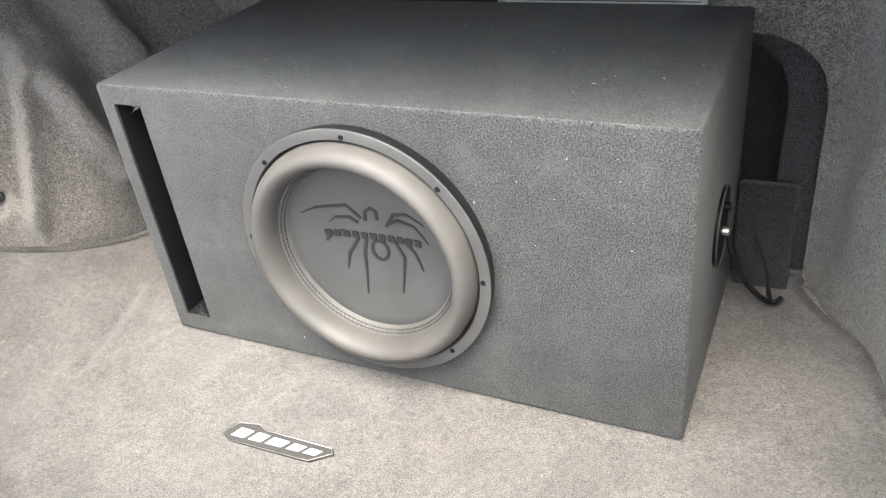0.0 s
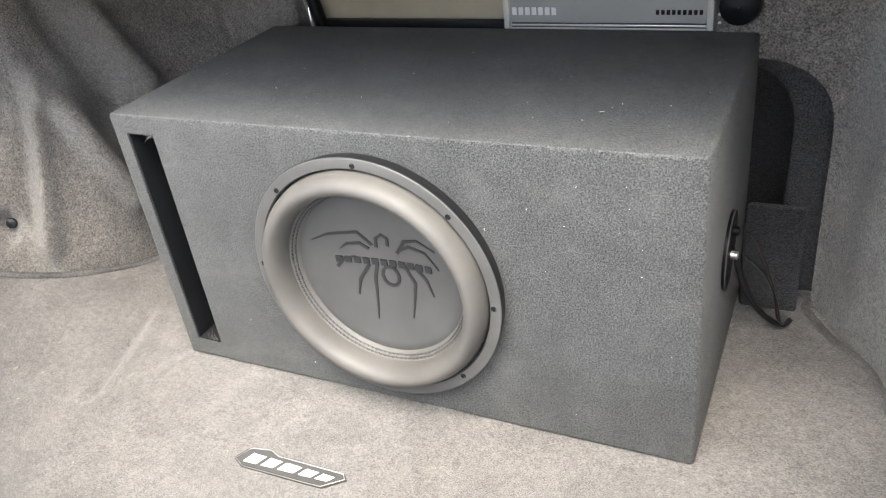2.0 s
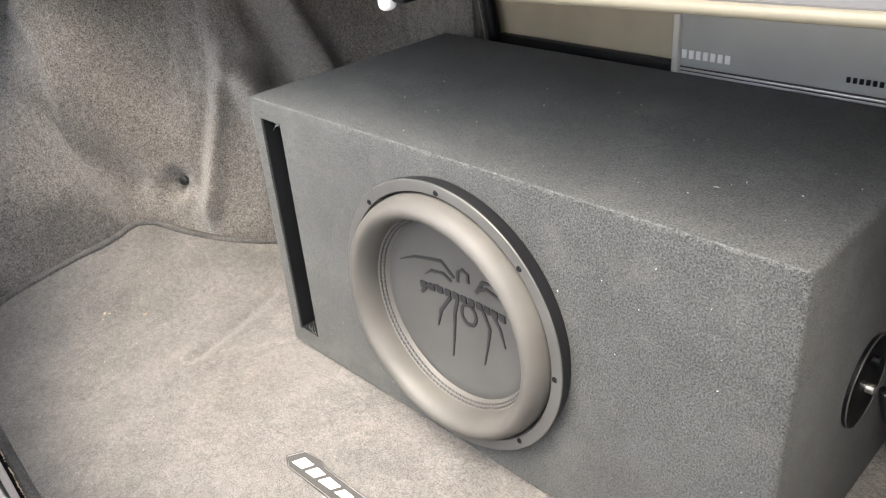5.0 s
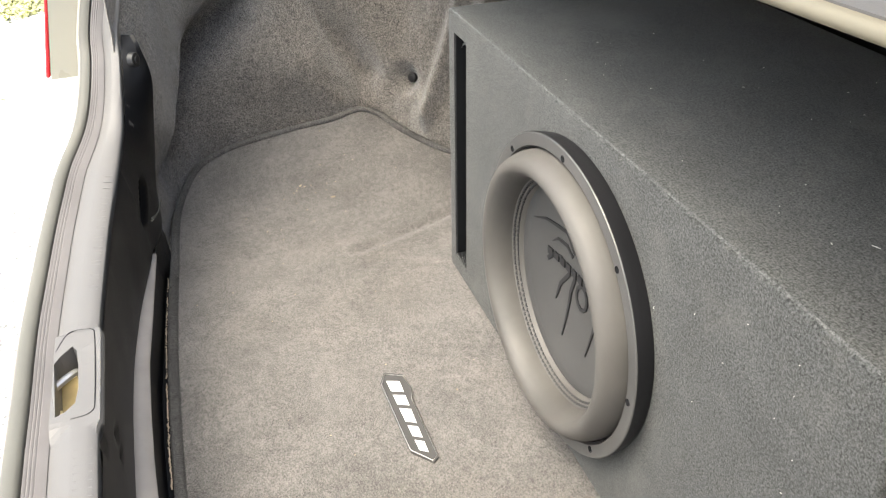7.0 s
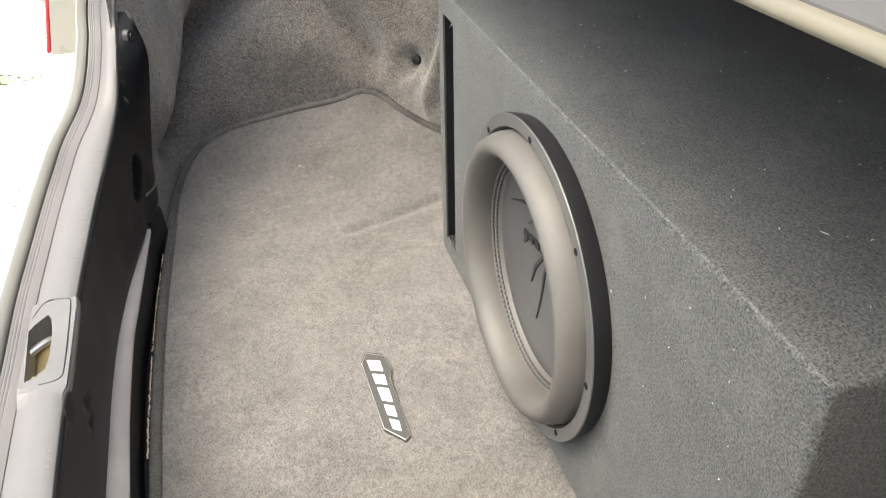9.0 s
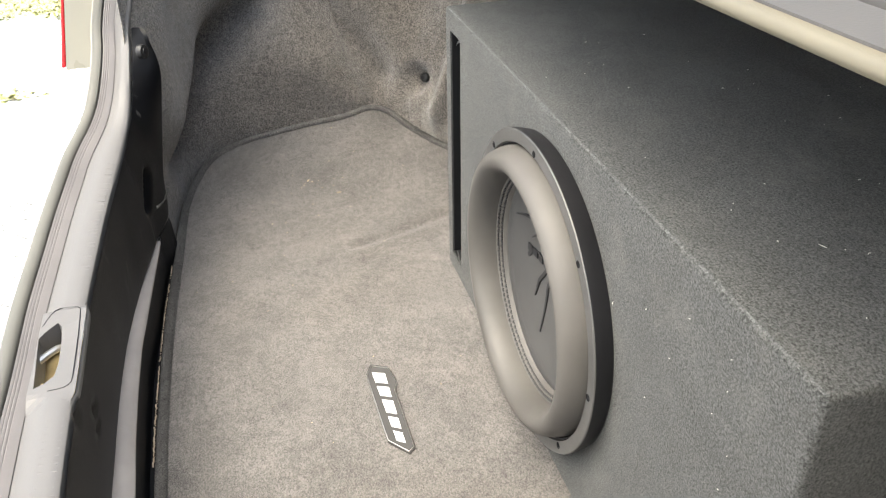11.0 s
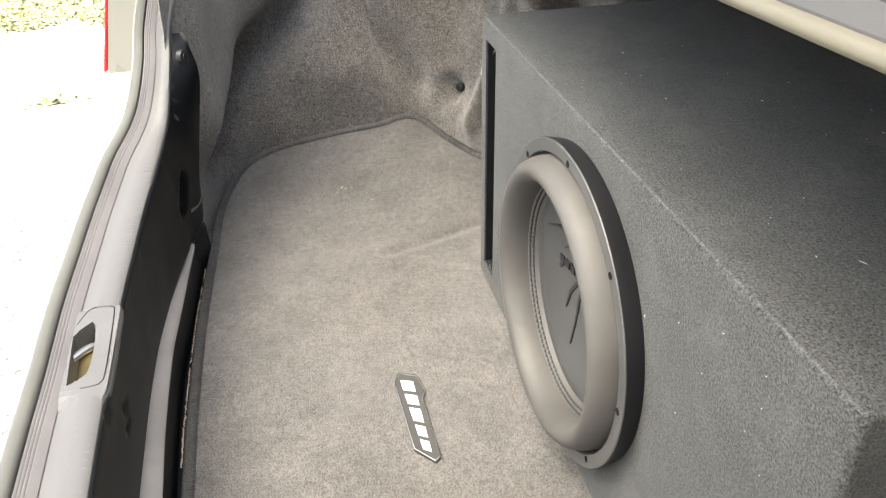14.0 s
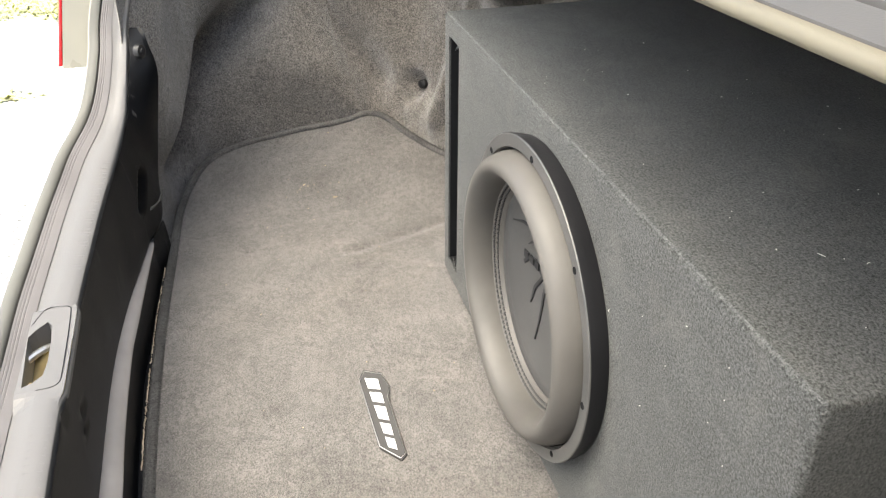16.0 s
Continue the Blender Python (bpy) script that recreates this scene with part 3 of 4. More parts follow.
def disc_x(r, x0, x1, cy, cz, segs=32):
    bm = bmesh.new()
    ring = [[bm.verts.new((x, cy + q * math.cos(t), cz + q * math.sin(t))) for t in (2 * math.pi * k / segs for k in range(segs))] for x, q in ((x0, r), (x1 - 0.001, r), (x1, r - 0.002))]
    for a, b in zip(ring, ring[1:]):
        for k in range(segs):
            bm.faces.new((a[k], a[(k + 1) % segs], b[(k + 1) % segs], b[k]))
    bm.faces.new(ring[-1])
    return bm


part("plate", disc_x(0.047, W, W + 0.004, 0.172, 0.173), TRIM_BLACK, term)
part("rim", tube([Vector((W + 0.004, 0.172 + 0.0467 * math.cos(a), 0.173 + 0.0467 * math.sin(a))) for a in (2 * math.pi * k / 48 for k in range(48))], 0.0008, 6, True), SHELF_GREY, term, "thin bright rim")
for dz in (0.016, -0.016):
    part("post", disc_x(0.005, W + 0.004, W + 0.012, 0.172, 0.183 + dz, 16), TRIM_BLACK if dz > 0 else STEEL, term, "wire post")

# ---- the driver ----
driver = thing("subwoofer", (CX, 0, CZ), "large round subwoofer with thick rubber surround in the box front", "subwoofer")
C = (CX, 0.0, CZ)
part("gasket", lathe([(0.144, -0.004), (0.1560, 0.0005), (0.1578, 0.008), (0.1592, 0.0155), (0.1590, 0.0172), (0.144, 0.0145)], C), GASKET, driver, "black basket gasket")
ring_ob = part("trim_ring", lathe([(0.1452, 0.002), (0.1452, 0.016), (0.1464, 0.0183), (0.1562, 0.0188), (0.1584, 0.0184), (0.1590, 0.0174), (0.150, 0.0138)], C), FLANGE, driver, "satin grey trim ring")
PHI = math.radians(132.9)
for k in range(8):
    a = PHI - k * math.pi / 4
    c = (CX + 0.1503 * math.cos(a), 0.0, CZ + 0.1503 * math.sin(a))
    part("screw", lathe([(0.0033, 0.0180), (0.0032, 0.0190), (0.0028, 0.0191), (0.0026, 0.0186)], c, 14, None, True), PORT_BLACK, driver, "black recessed mounting screw")
CONE_LINE = [(0.0005, -0.0124), (0.030, -0.0116), (0.050, -0.0100), (0.070, -0.0074), (0.085, -0.0048), (0.095, -0.0028), (0.1056, 0.0)]
sur = []
for k in range(25):
    t = math.pi * k / 24
    sur.append((0.1292 + 0.0136 * math.cos(t), 0.013 + 0.0252 * math.sin(t)))
sur = [(0.1427, 0.002)] + sur + [(0.1155, 0.010), (0.1154, 0.006)]
part("surround", lathe(sur, C, 128), RUBBER, driver, "soft half roll rubber surround")
part("cone_edge", lathe([(0.1184, 0.0115), (0.1165, 0.0105), (0.1148, 0.0090), (0.1080, 0.0024), (0.1068, -0.0006)], C, 96), RUBBER, driver, "stitched cone edge")
part("cone", lathe([(0.1070, -0.0006)] + CONE_LINE[::-1], C, 96, None, True), CONE, driver, "matt grey dished cone")
for r, o, cnt in ((0.1130, 0.0074, 122), (0.1100, 0.0044, 118)):
    st = bmesh.new()
    for k in range(cnt):
        a = 2 * math.pi * k / cnt
        p = Vector((CX + r * math.cos(a), -o, CZ + r * math.sin(a)))
        d = Vector((-math.sin(a), 0, math.cos(a))) * 0.0021
        tube([p - d, p + Vector((0, -0.0012, 0)), p + d], 0.0011, 5, False, st)
    tagged(part("stitching", st, THREAD, driver, "row of dark stitches round the cone"), kind="stuff")


def on_cone(bm, proud=0.0013):
    """Lay a flat piece on the dished cone, a little proud of it."""
    bmesh.ops.subdivide_edges(bm, edges=[e for e in bm.edges if e.calc_length() > 0.012], cuts=2)
    for v in bm.verts:
        v.co.x, v.co.z = v.co.x - 0.004, v.co.z - 0.0045
        r = math.hypot(v.co.x - CX, v.co.z - CZ)
        o = CONE_LINE[-1][1]
        for (r0, o0), (r1, o1) in zip(CONE_LINE, CONE_LINE[1:]):
            if r0 <= r <= r1:
                o = o0 + (o1 - o0) * (r - r0) / (r1 - r0)
        v.co.y = -(o + proud) if v.co.y < 0.004 else -(o - 0.002)
    return bm


# raised emblem: thin jointed strokes and a band of bars
STROKES = [[(0.268, 0.229), (0.289, 0.238), (0.329, 0.244), (0.345, 0.227)], [(0.301, 0.218), (0.311, 0.226), (0.329, 0.228), (0.340, 0.221)],
           [(0.293, 0.192), (0.304, 0.204), (0.319, 0.209)], [(0.377, 0.221), (0.389, 0.239), (0.407, 0.244), (0.429, 0.233)],
           [(0.379, 0.225), (0.394, 0.233), (0.415, 0.229), (0.431, 0.209)], [(0.336, 0.199), (0.320, 0.177), (0.315, 0.155)],
           [(0.347, 0.201), (0.341, 0.181), (0.338, 0.124)], [(0.383, 0.206), (0.395, 0.182), (0.387, 0.134)], [(0.397, 0.207), (0.411, 0.191), (0.419, 0.170)]]
for s in STROKES:
    if len(s) == 4 and s[0][0] < 0.35:
        w = [0.001, 0.003, 0.0042, 0.0042]
    elif s[0][1] > 0.215:
        w = [0.0042, 0.0042, 0.003, 0.001]
    else:
        w = [0.0045, 0.0042, 0.0014]
    part("emblem_stroke", on_cone(stroke(s, w[:len(s)], 0.0, 0.009)), BLACK, driver, "raised black emblem stroke", False)
loop = [(0.363 + 0.011 * math.cos(a), 0.187 + 0.013 * math.sin(a)) for a in (2 * math.pi * k / 12 for k in range(13))]
part("emblem_ring", on_cone(stroke(loop, [0.004] * 13, 0.0, 0.009)), BLACK, driver, "raised black emblem ring", False)
head = [(0.350, 0.225), (0.352, 0.238), (0.360, 0.244), (0.367, 0.240), (0.366, 0.229)]
part("emblem_hook", on_cone(stroke(head, [0.004] * 5, 0.0, 0.009)), BLACK, driver, "raised black emblem hook", False)
for k in range(11):
    x = 0.293 + k * 0.0119
    z = 0.203 + 0.0035 * k / 10
    part("emblem_bar", on_cone(slab([(x, z - 0.0042), (x + 0.0084, z - 0.0042), (x + 0.0084, z + 0.0042), (x, z + 0.0042)], 0.0, 0.009, "y"), 0.0017), BLACK, driver, "black emblem bar", False)

# ---- the mat ----
mat_thing = thing("trunk_mat", (0.3, -0.15, 0.0), "grey brown carpet trunk mat with a dark bound edge", "floor mat")
OUT = [(0.90, -0.380), (0.78, -0.394), (0.342, -0.3995), (0.188, -0.3985), (0.031, -0.3925), (-0.14, -0.380), (-0.235, -0.371), (-0.302, -0.354), (-0.365, -0.321), (-0.395, -0.262), (-0.402, -0.177), (-0.401, -0.085),
       (-0.408, -0.035), (-0.389, -0.003), (-0.340, 0.027), (-0.280, 0.078), (-0.225, 0.155), (-0.20, 0.25), (-0.19, 0.36), (0.2, 0.37), (0.60, 0.37), (0.785, 0.365), (0.80, 0.325), (0.832, 0.272), (0.880, 0.214), (0.905, 0.13), (0.94, 0.0), (0.96, -0.2), (0.945, -0.33)]
rng = random.Random(3)
outline = smooth_path([(x, y, 0) for x, y in OUT], 5, True)


def inside(x, y):
    hit, n = False, len(outline)
    for i in range(n):
        a, b = outline[i], outline[(i + 1) % n]
        if (a.y > y) != (b.y > y) and x < (b.x - a.x) * (y - a.y) / (b.y - a.y) + a.x:
            hit = not hit
    return hit


def mat_z(x, y):
    crease = 0.0
    a, b = Vector((-0.075, -0.125)), Vector((-0.13, 0.045))
    q = Vector((x, y))
    t = min(1, max(0, (q - a).dot(b - a) / (b - a).length_squared))
    crease = -0.009 * math.exp(-((q - (a + t * (b - a))).length / 0.011) ** 2) + 0.007 * math.exp(-((q - (a + t * (b - a)) - Vector((0.015, 0.006))).length / 0.020) ** 2)
    return -0.0032 + mat_height(x, y) + crease + 0.0018 * noise.noise((x * 5, y * 7, 0)) * (1 if x < 0.0 or y < -0.03 else 0.0)


bm = bmesh.new()
step = 0.006
grid = {}
for i in range(-71, 164):
    for j in range(-69, 66):
        x, y = i * step, j * step
        if inside(x, y):
            grid[i, j] = bm.verts.new((x, y, mat_z(x, y)))
for (i, j), v in grid.items():
    if (i + 1, j) in grid and (i, j + 1) in grid and (i + 1, j + 1) in grid:
        bm.faces.new((v, grid[i + 1, j], grid[i + 1, j + 1], grid[i, j + 1]))
rim = [bm.verts.new((p.x, p.y, mat_z(p.x, p.y))) for p in outline]
rim_e = [bm.edges.new((rim[k], rim[(k + 1) % len(rim)])) for k in range(len(rim))]
open_e = [e for e in bm.edges if len(e.link_faces) == 1]
bmesh.ops.triangle_fill(bm, edges=open_e + rim_e, use_beauty=True)
for v in [v for v in bm.verts if not v.link_faces]:
    bm.verts.remove(v)
part("carpet", bm, MAT_PILE, mat_thing)
part("binding", tube([Vector((p.x, p.y, mat_z(p.x, p.y) + 0.0005)) for p in outline], 0.0062, 8, True, None, 0.8), BINDING, mat_thing, "grey stitched edge binding")
edge_pts = [p for p in outline if p.y < -0.374 and -0.12 < p.x < 0.30]
frays = bmesh.new()
for a, b in zip(edge_pts, edge_pts[1:]):
    for k in range(6):
        q = a.lerp(b, k / 6)
        v = noise.noise((q.x * 45, 3, 0))
        if v > -0.35:
            c = Vector((q.x, q.y - 0.0078 + 0.001 * v, 0.001 + 0.002 * v))
            d = Vector((rng.uniform(0.001, 0.004), rng.uniform(-0.0008, 0.0008), rng.uniform(-0.0006, 0.001)))
            tube([c - d, c + Vector((0.0015, 0, 0.0006)), c + d], rng.uniform(0.0004, 0.0011), 5, False, frays)
tagged(part("frayed_backing", frays, FRAY, mat_thing, "frayed tan backing under the edge"), kind="stuff")
stitch = bmesh.new()
seen = [p for p in outline if p.y < -0.20 or p.x < -0.23]
for a, b in zip(seen, seen[1:]):
    n_ = max(1, int((b - a).length / 0.0026))
    if (b - a).length > 0.1:
        continue
    side = Vector((b.y - a.y, a.x - b.x, 0)).normalized()
    for k in range(n_):
        c = a.lerp(b, k / n_)
        c = Vector((c.x, c.y, mat_z(c.x, c.y) + 0.0005))
        tube([c + side * 0.0064 * math.cos(t) + Vector((0, 0, 0.0054 * math.sin(t))) for t in (0.1, 0.8, 1.57, 2.3, 3.04)], 0.00075, 4, False, stitch)
tagged(part("edge_stitch", stitch, BINDING, mat_thing, "overlock stitches along the mat edge"), kind="stuff")
badge_at = [(0.197, -0.1550), (0.2075, -0.1350), (0.235, -0.1300), (0.249, -0.1360), (0.344, -0.1350), (0.350, -0.1420), (0.327, -0.1610), (0.302, -0.1620), (0.214, -0.1640)]
badge = part("badge", slab(badge_at, -0.006, -0.0009), BADGE_GREY, mat_thing, "dark grey rubber badge plate with pale shapes", False)
mid = Vector((0.277, -0.1485))
inner = [mid + (Vector(p) - mid) * 0.965 for p in badge_at]
part("badge_edge", tube([Vector((p.x, p.y, -0.0007)) for p in inner], 0.0005, 5, True), STEEL, badge, "thin pale badge outline")
for a, b in ((-0.05, 0.70), (0.98, 1.66), (1.94, 2.84), (3.12, 3.80), (4.06, 4.70)):
    x0, x1 = 0.2135 + a * 0.0245, 0.2135 + b * 0.0245
    yb = lambda x: -0.1565 + 0.005 * (x - 0.2115) / 0.12
    yt = lambda x: -0.1417 - 0.0015 * (x - 0.2115) / 0.12
    part("badge_bar", slab([(x0, yb(x0)), (x1, yb(x1)), (x1 + 0.006, yt(x1)), (x0 + 0.006, yt(x0))], -0.002, -0.0003), WHITE, badge, "white slanted badge bar", False)

# ---- amplifier behind the box ----
amp = thing("amplifier", (0.517, 0.40, 0.358), "grey car amplifier with silver end caps on the seat back", "amplifier")
part("shell", block((0.388, 0.364, 0.372), (0.648, 0.43, 0.535), 0.004), AMP_BODY, amp)
for x in (0.383, 0.648):
    part("end_cap", block((x - 0.001, 0.358, 0.358), (x + 0.008, 0.43, 0.54), 0.003), SILVER, amp, "silver amplifier end cap")
for k in range(3):
    part("fin", block((0.392, 0.3605, 0.361 + k * 0.0042), (0.647, 0.37, 0.3635 + k * 0.0042), 0.0006), STEEL if k == 2 else SILVER, amp, "bright cooling fin")
part("fin_base", block((0.392, 0.3625, 0.3585), (0.647, 0.372, 0.373), 0.0005), BLACK, amp, "dark recess between the fins")
for k in range(7):
    x = 0.394 + k * 0.0092
    part("logo_bar", block((x, 0.3625, 0.3835), (x + 0.0060, 0.3655, 0.3935), 0.0004), WHITE, amp, "white logo bar")
for k in range(9):
    x = 0.585 + k * 0.0066
    part("model_bar", block((x, 0.3628, 0.3842), (x + 0.0042, 0.3655, 0.3902), 0.0003), TRIM_BLACK, amp, "dark model lettering bar")

# black edge round the seat back panel
post = thing("seat_frame", (0.03, 0.40, 0.30), "black frame edge round the seat back panel", "frame")
edge_line = smooth_path([(0.036, 0.412, 0.30), (0.034, 0.412, 0.355), (0.026, 0.412, 0.40), (0.014, 0.412, 0.46), (0.008, 0.412, 0.55)], 6)
part("upright", tube([p + Vector((0.013, 0, 0)) for p in edge_line], 0.011, 10), TRIM_BLACK, post)
part("rail", block((0.05, 0.416, 0.30), (0.66, 0.43, 0.359), 0.004), GASKET, post)
part("edge_wire", tube([p + Vector((0.006, -0.014, 0)) for p in edge_line], 0.0011, 6), STEEL, post, "thin bright edge wire")
con = thing("amplifier_plug", (0.68, 0.348, 0.37), "black wiring plug with red leads beside the amplifier", "wiring plug")
part("housing", lathe([(0.0005, 0.022), (0.014, 0.021), (0.022, 0.017), (0.025, 0.008), (0.025, -0.002)], (0.687, 0.346, 0.404), 24), TRIM_BLACK, con)
for k in range(3):
    part("terminal", block((0.6645, 0.3300, 0.383 + k * 0.010), (0.668, 0.333, 0.386 + k * 0.010), 0.0008), STEEL, con, "small metal terminal")
for k, m_ in enumerate((WIRE_RED_BRIGHT, WIRE_BLACK)):
    lead = smooth_path([(0.674 + 0.010 * k, 0.322, 0.424), (0.684 + 0.008 * k, 0.312, 0.427), (0.700 + 0.006 * k, 0.316, 0.430), (0.712, 0.330, 0.444), (0.720, 0.345, 0.47)], 6)
    part("lead", tube(lead, 0.0016, 8), m_, con, "thin wire lead")

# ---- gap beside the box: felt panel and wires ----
solid("felt_panel", block((0.7145, 0.318, -0.02), (0.787, 0.334, 0.152), 0.006, 3), SHADED_LINER, "low felt panel closing the side pocket, darkened for shade", "trunk liner")
w = thing("speaker_wire", (0.76, 0.24, 0.0), "black speaker wires looping from the box to the floor", "wire")
wp = smooth_path([(W + 0.018, 0.172, 0.199), (0.738, 0.166, 0.196), (0.752, 0.190, 0.150), (0.762, 0.225, 0.09), (0.768, 0.252, 0.03), (0.776, 0.272, 0.008)], 8)
part("strand", tube(wp, 0.0015, 8), WIRE_RED, w, "dull red wire strand")
wp = smooth_path([(W + 0.018, 0.172, 0.167), (0.735, 0.170, 0.165), (0.752, 0.196, 0.130), (0.765, 0.235, 0.07), (0.772, 0.258, 0.02), (0.778, 0.274, 0.008)], 8)
part("strand", tube(wp, 0.0015, 8), WIRE_BLACK, w, "black wire strand")
wp = smooth_path([(0.714, 0.235, 0.125), (0.724, 0.24, 0.085), (0.740, 0.252, 0.045), (0.760, 0.262, 0.018), (0.775, 0.270, 0.008), (0.782, 0.282, 0.008)], 8)
part("sleeve", tube(wp, 0.0040, 10), WIRE_BLACK, w, "glossy black wire sleeve")

# ---- sill details ----
latch = thing("latch_cover", (0.30, -0.45, 0.17), "light grey latch cover with an opening over the striker", "latch cover")


def cover_point(x, o, h=0.0, flat=False):
    """A point of the cover, o outward from the sill's edge, h over its surface."""
    p = path_at([(q.x, q.y, q.z) for q in SILL], min(range(len(SILL)), key=lambda i: abs(SILL[i].x - x)))
    prof = [(-0.004, -0.001)] + SCUFF_PROFILE[3:]
    z = prof[-1][1]
    if flat:
        return Vector((x, p.y - o, p.z + 0.0030 + h))
    for (o0, h0), (o1, h1) in zip(prof, prof[1:]):
        if o0 <= o <= o1:
            z = h0 + (h1 - h0) * (o - o0) / (o1 - o0)
    return Vector((x, p.y - o, p.z + z + h))


XS = [0.231, 0.234, 0.237, 0.240] + [0.240 + 0.112 * k / 16 for k in range(1, 17)] + [0.358, 0.366, 0.374]
bulge = lambda x: -0.0032 * smoothstep(0.233, 0.243, x) * smoothstep(0.370, 0.356, x)
HOLE = [(0.257, 0.0235), (0.263, 0.0195), (0.285, 0.0175), (0.315, 0.0170), (0.332, 0.0190), (0.3405, 0.0265), (0.345, 0.0345), (0.276, 0.0385), (0.268, 0.0335)]
plate = bmesh.new()
OS = [0.002, 0.010, 0.020, 0.0225, 0.030, 0.039]
for ends in (XS[:4], XS[-4:]):
    grid_ = []
    for o in OS:
        line_ = []
        for x in ends:
            k = smoothstep(0.231, 0.240, x) * smoothstep(0.374, 0.352, x)
            oo = o + bulge(x) * (1 - o / 0.039)
            line_.append(cover_point(x, oo).lerp(cover_point(x, oo, 0, True), k))
        grid_.append(line_)
    sheet(grid_, plate)
mid_x = XS[3:-3]
outer_ring = [(x, 0.002 + bulge(x) * 0.949) for x in mid_x] + [(mid_x[-1], o + bulge(mid_x[-1]) * (1 - o / 0.039)) for o in OS[1:-1]] + [(x, 0.039) for x in mid_x[::-1]] + [(mid_x[0], o + bulge(mid_x[0]) * (1 - o / 0.039)) for o in OS[-2:0:-1]]
ring = [plate.verts.new(cover_point(x, o, 0, True)) for x, o in outer_ring]
hole = [plate.verts.new(cover_point(x, o, 0, True)) for x, o in HOLE]
loops = [plate.edges.new((r[k], r[(k + 1) % len(r)])) for r in (ring, hole) for k in range(len(r))]
bmesh.ops.triangle_fill(plate, edges=loops, use_beauty=True)
sheet([[cover_point(x, 0.039, 0, True) for x in mid_x], [cover_point(x, 0.0392, -0.008, True) for x in mid_x]], plate)
sunk = [plate.verts.new(v.co + Vector((0, 0, -0.026))) for v in hole]
for k in range(len(hole)):
    plate.faces.new((hole[k], hole[(k + 1) % len(hole)], sunk[(k + 1) % len(hole)], sunk[k]))
sheet([[cover_point(x, 0.002 + bulge(x) * 0.949, 0.0009 * smoothstep(0.231, 0.240, x) * smoothstep(0.374, 0.352, x)) for x in XS], [cover_point(x, bulge(x) + 0.0005, -0.0012) for x in XS], [cover_point(x, bulge(x), -0.004) for x in XS], [cover_point(x, 0.0, -0.03) for x in XS]], plate)
cover = part("cover", plate, SCUFF, latch, "", False)
seam = smooth_path([cover_point(x, o, 0.0001, True) for x, o in ((0.262, 0.0385), (0.238, 0.028), (0.2365, 0.012), (0.239, 0.0062), (0.247, 0.0042), (0.29, 0.0030), (0.337, 0.0030), (0.346, 0.0045), (0.3505, 0.010), (0.3515, 0.022))], 4)
part("seam", tube(seam, 0.00055, 5), GASKET, latch, "thin dark joint round the cover")
well = bmesh.new()
block((0.245, -0.484, 0.139), (0.352, -0.446, 0.144), 0, 2, well)
block((0.318, -0.482, 0.144), (0.352, -0.470, 0.158), 0.002, 2, well)
part("well", well, BRASS, latch, "yellow zinc striker recess", False)
striker = thing("striker", (0.29, -0.468, 0.144), "bright steel latch striker loop", "striker")
part("loop", tube(smooth_path([(0.301, -0.480, 0.1435), (0.301, -0.481, 0.156), (0.297, -0.478, 0.164), (0.279, -0.461, 0.164), (0.275, -0.457, 0.156), (0.274, -0.456, 0.1435)], 5), 0.0036, 8), STEEL, striker)

scuff_ribs = bmesh.new()
for x0, gap_, cnt in ((-0.02, 0.0058, 36), (0.392, 0.0085, 24)):
    for k in range(cnt):
        x = x0 + k * gap_
        tube([cover_point(x, 0.0045, -0.0001), cover_point(x, 0.0135 if x0 < 0 else 0.0185, -0.0001)], 0.0010, 8, False, scuff_ribs, 0.35)
tagged(solid("scuff_ribs", scuff_ribs, SCUFF, "fine raised ribs moulded on the sill trim", "sill trim"), kind="stuff")


def push_clip(c, n, r):
    """A round push clip with its cup, facing n."""
    t = thing("push_clip", c, "round black plastic push clip", "clip", "liner clips")
    m = Matrix.Translation(c) @ Vector(n).to_track_quat("Z", "Y").to_matrix().to_4x4()
    for name, prof in (("head", [(0.6 * r, 0.004), (0.9 * r, 0.003), (r, 0.0), (r, -0.004)]), ("pin", [(0.02 * r, 0.0055), (0.45 * r, 0.005), (0.5 * r, 0.003)])):
        bm = bmesh.new()
        rings = [[bm.verts.new(m @ Vector((q * math.cos(a), q * math.sin(a), h))) for a in (2 * math.pi * k / 20 for k in range(20))] for q, h in prof]
        for a, b in zip(rings, rings[1:]):
            for k in range(20):
                bm.faces.new((a[k], a[(k + 1) % 20], b[(k + 1) % 20], b[k]))
        bm.faces.new(rings[0])
        part(name, bm, CLIP_BLACK if name == "head" else GASKET, t)
    return t


spot = liner_point(CLIP_U, 0.121)
push_clip(spot + Vector((0.0055, -0.006, 0.0015)), (0.6, -0.75, 0.25), 0.0085)
push_clip((-0.149, -0.371, 0.302), (0.5, 0.85, 0.1), 0.0095)

lever = thing("release_tab", (-0.15, -0.39, 0.08), "small grey tab poking out beside the sill", "tab")
tab_path = smooth_path([(-0.094, -0.3940, 0.100), (-0.113, -0.3905, 0.094), (-0.138, -0.3845, 0.090), (-0.158, -0.3795, 0.095)], 5)
part("tab", tube(tab_path, [0.0026 * (1 - 0.8 * (k / (len(tab_path) - 1)) ** 2) for k in range(len(tab_path))], 8), SEAL, lever)

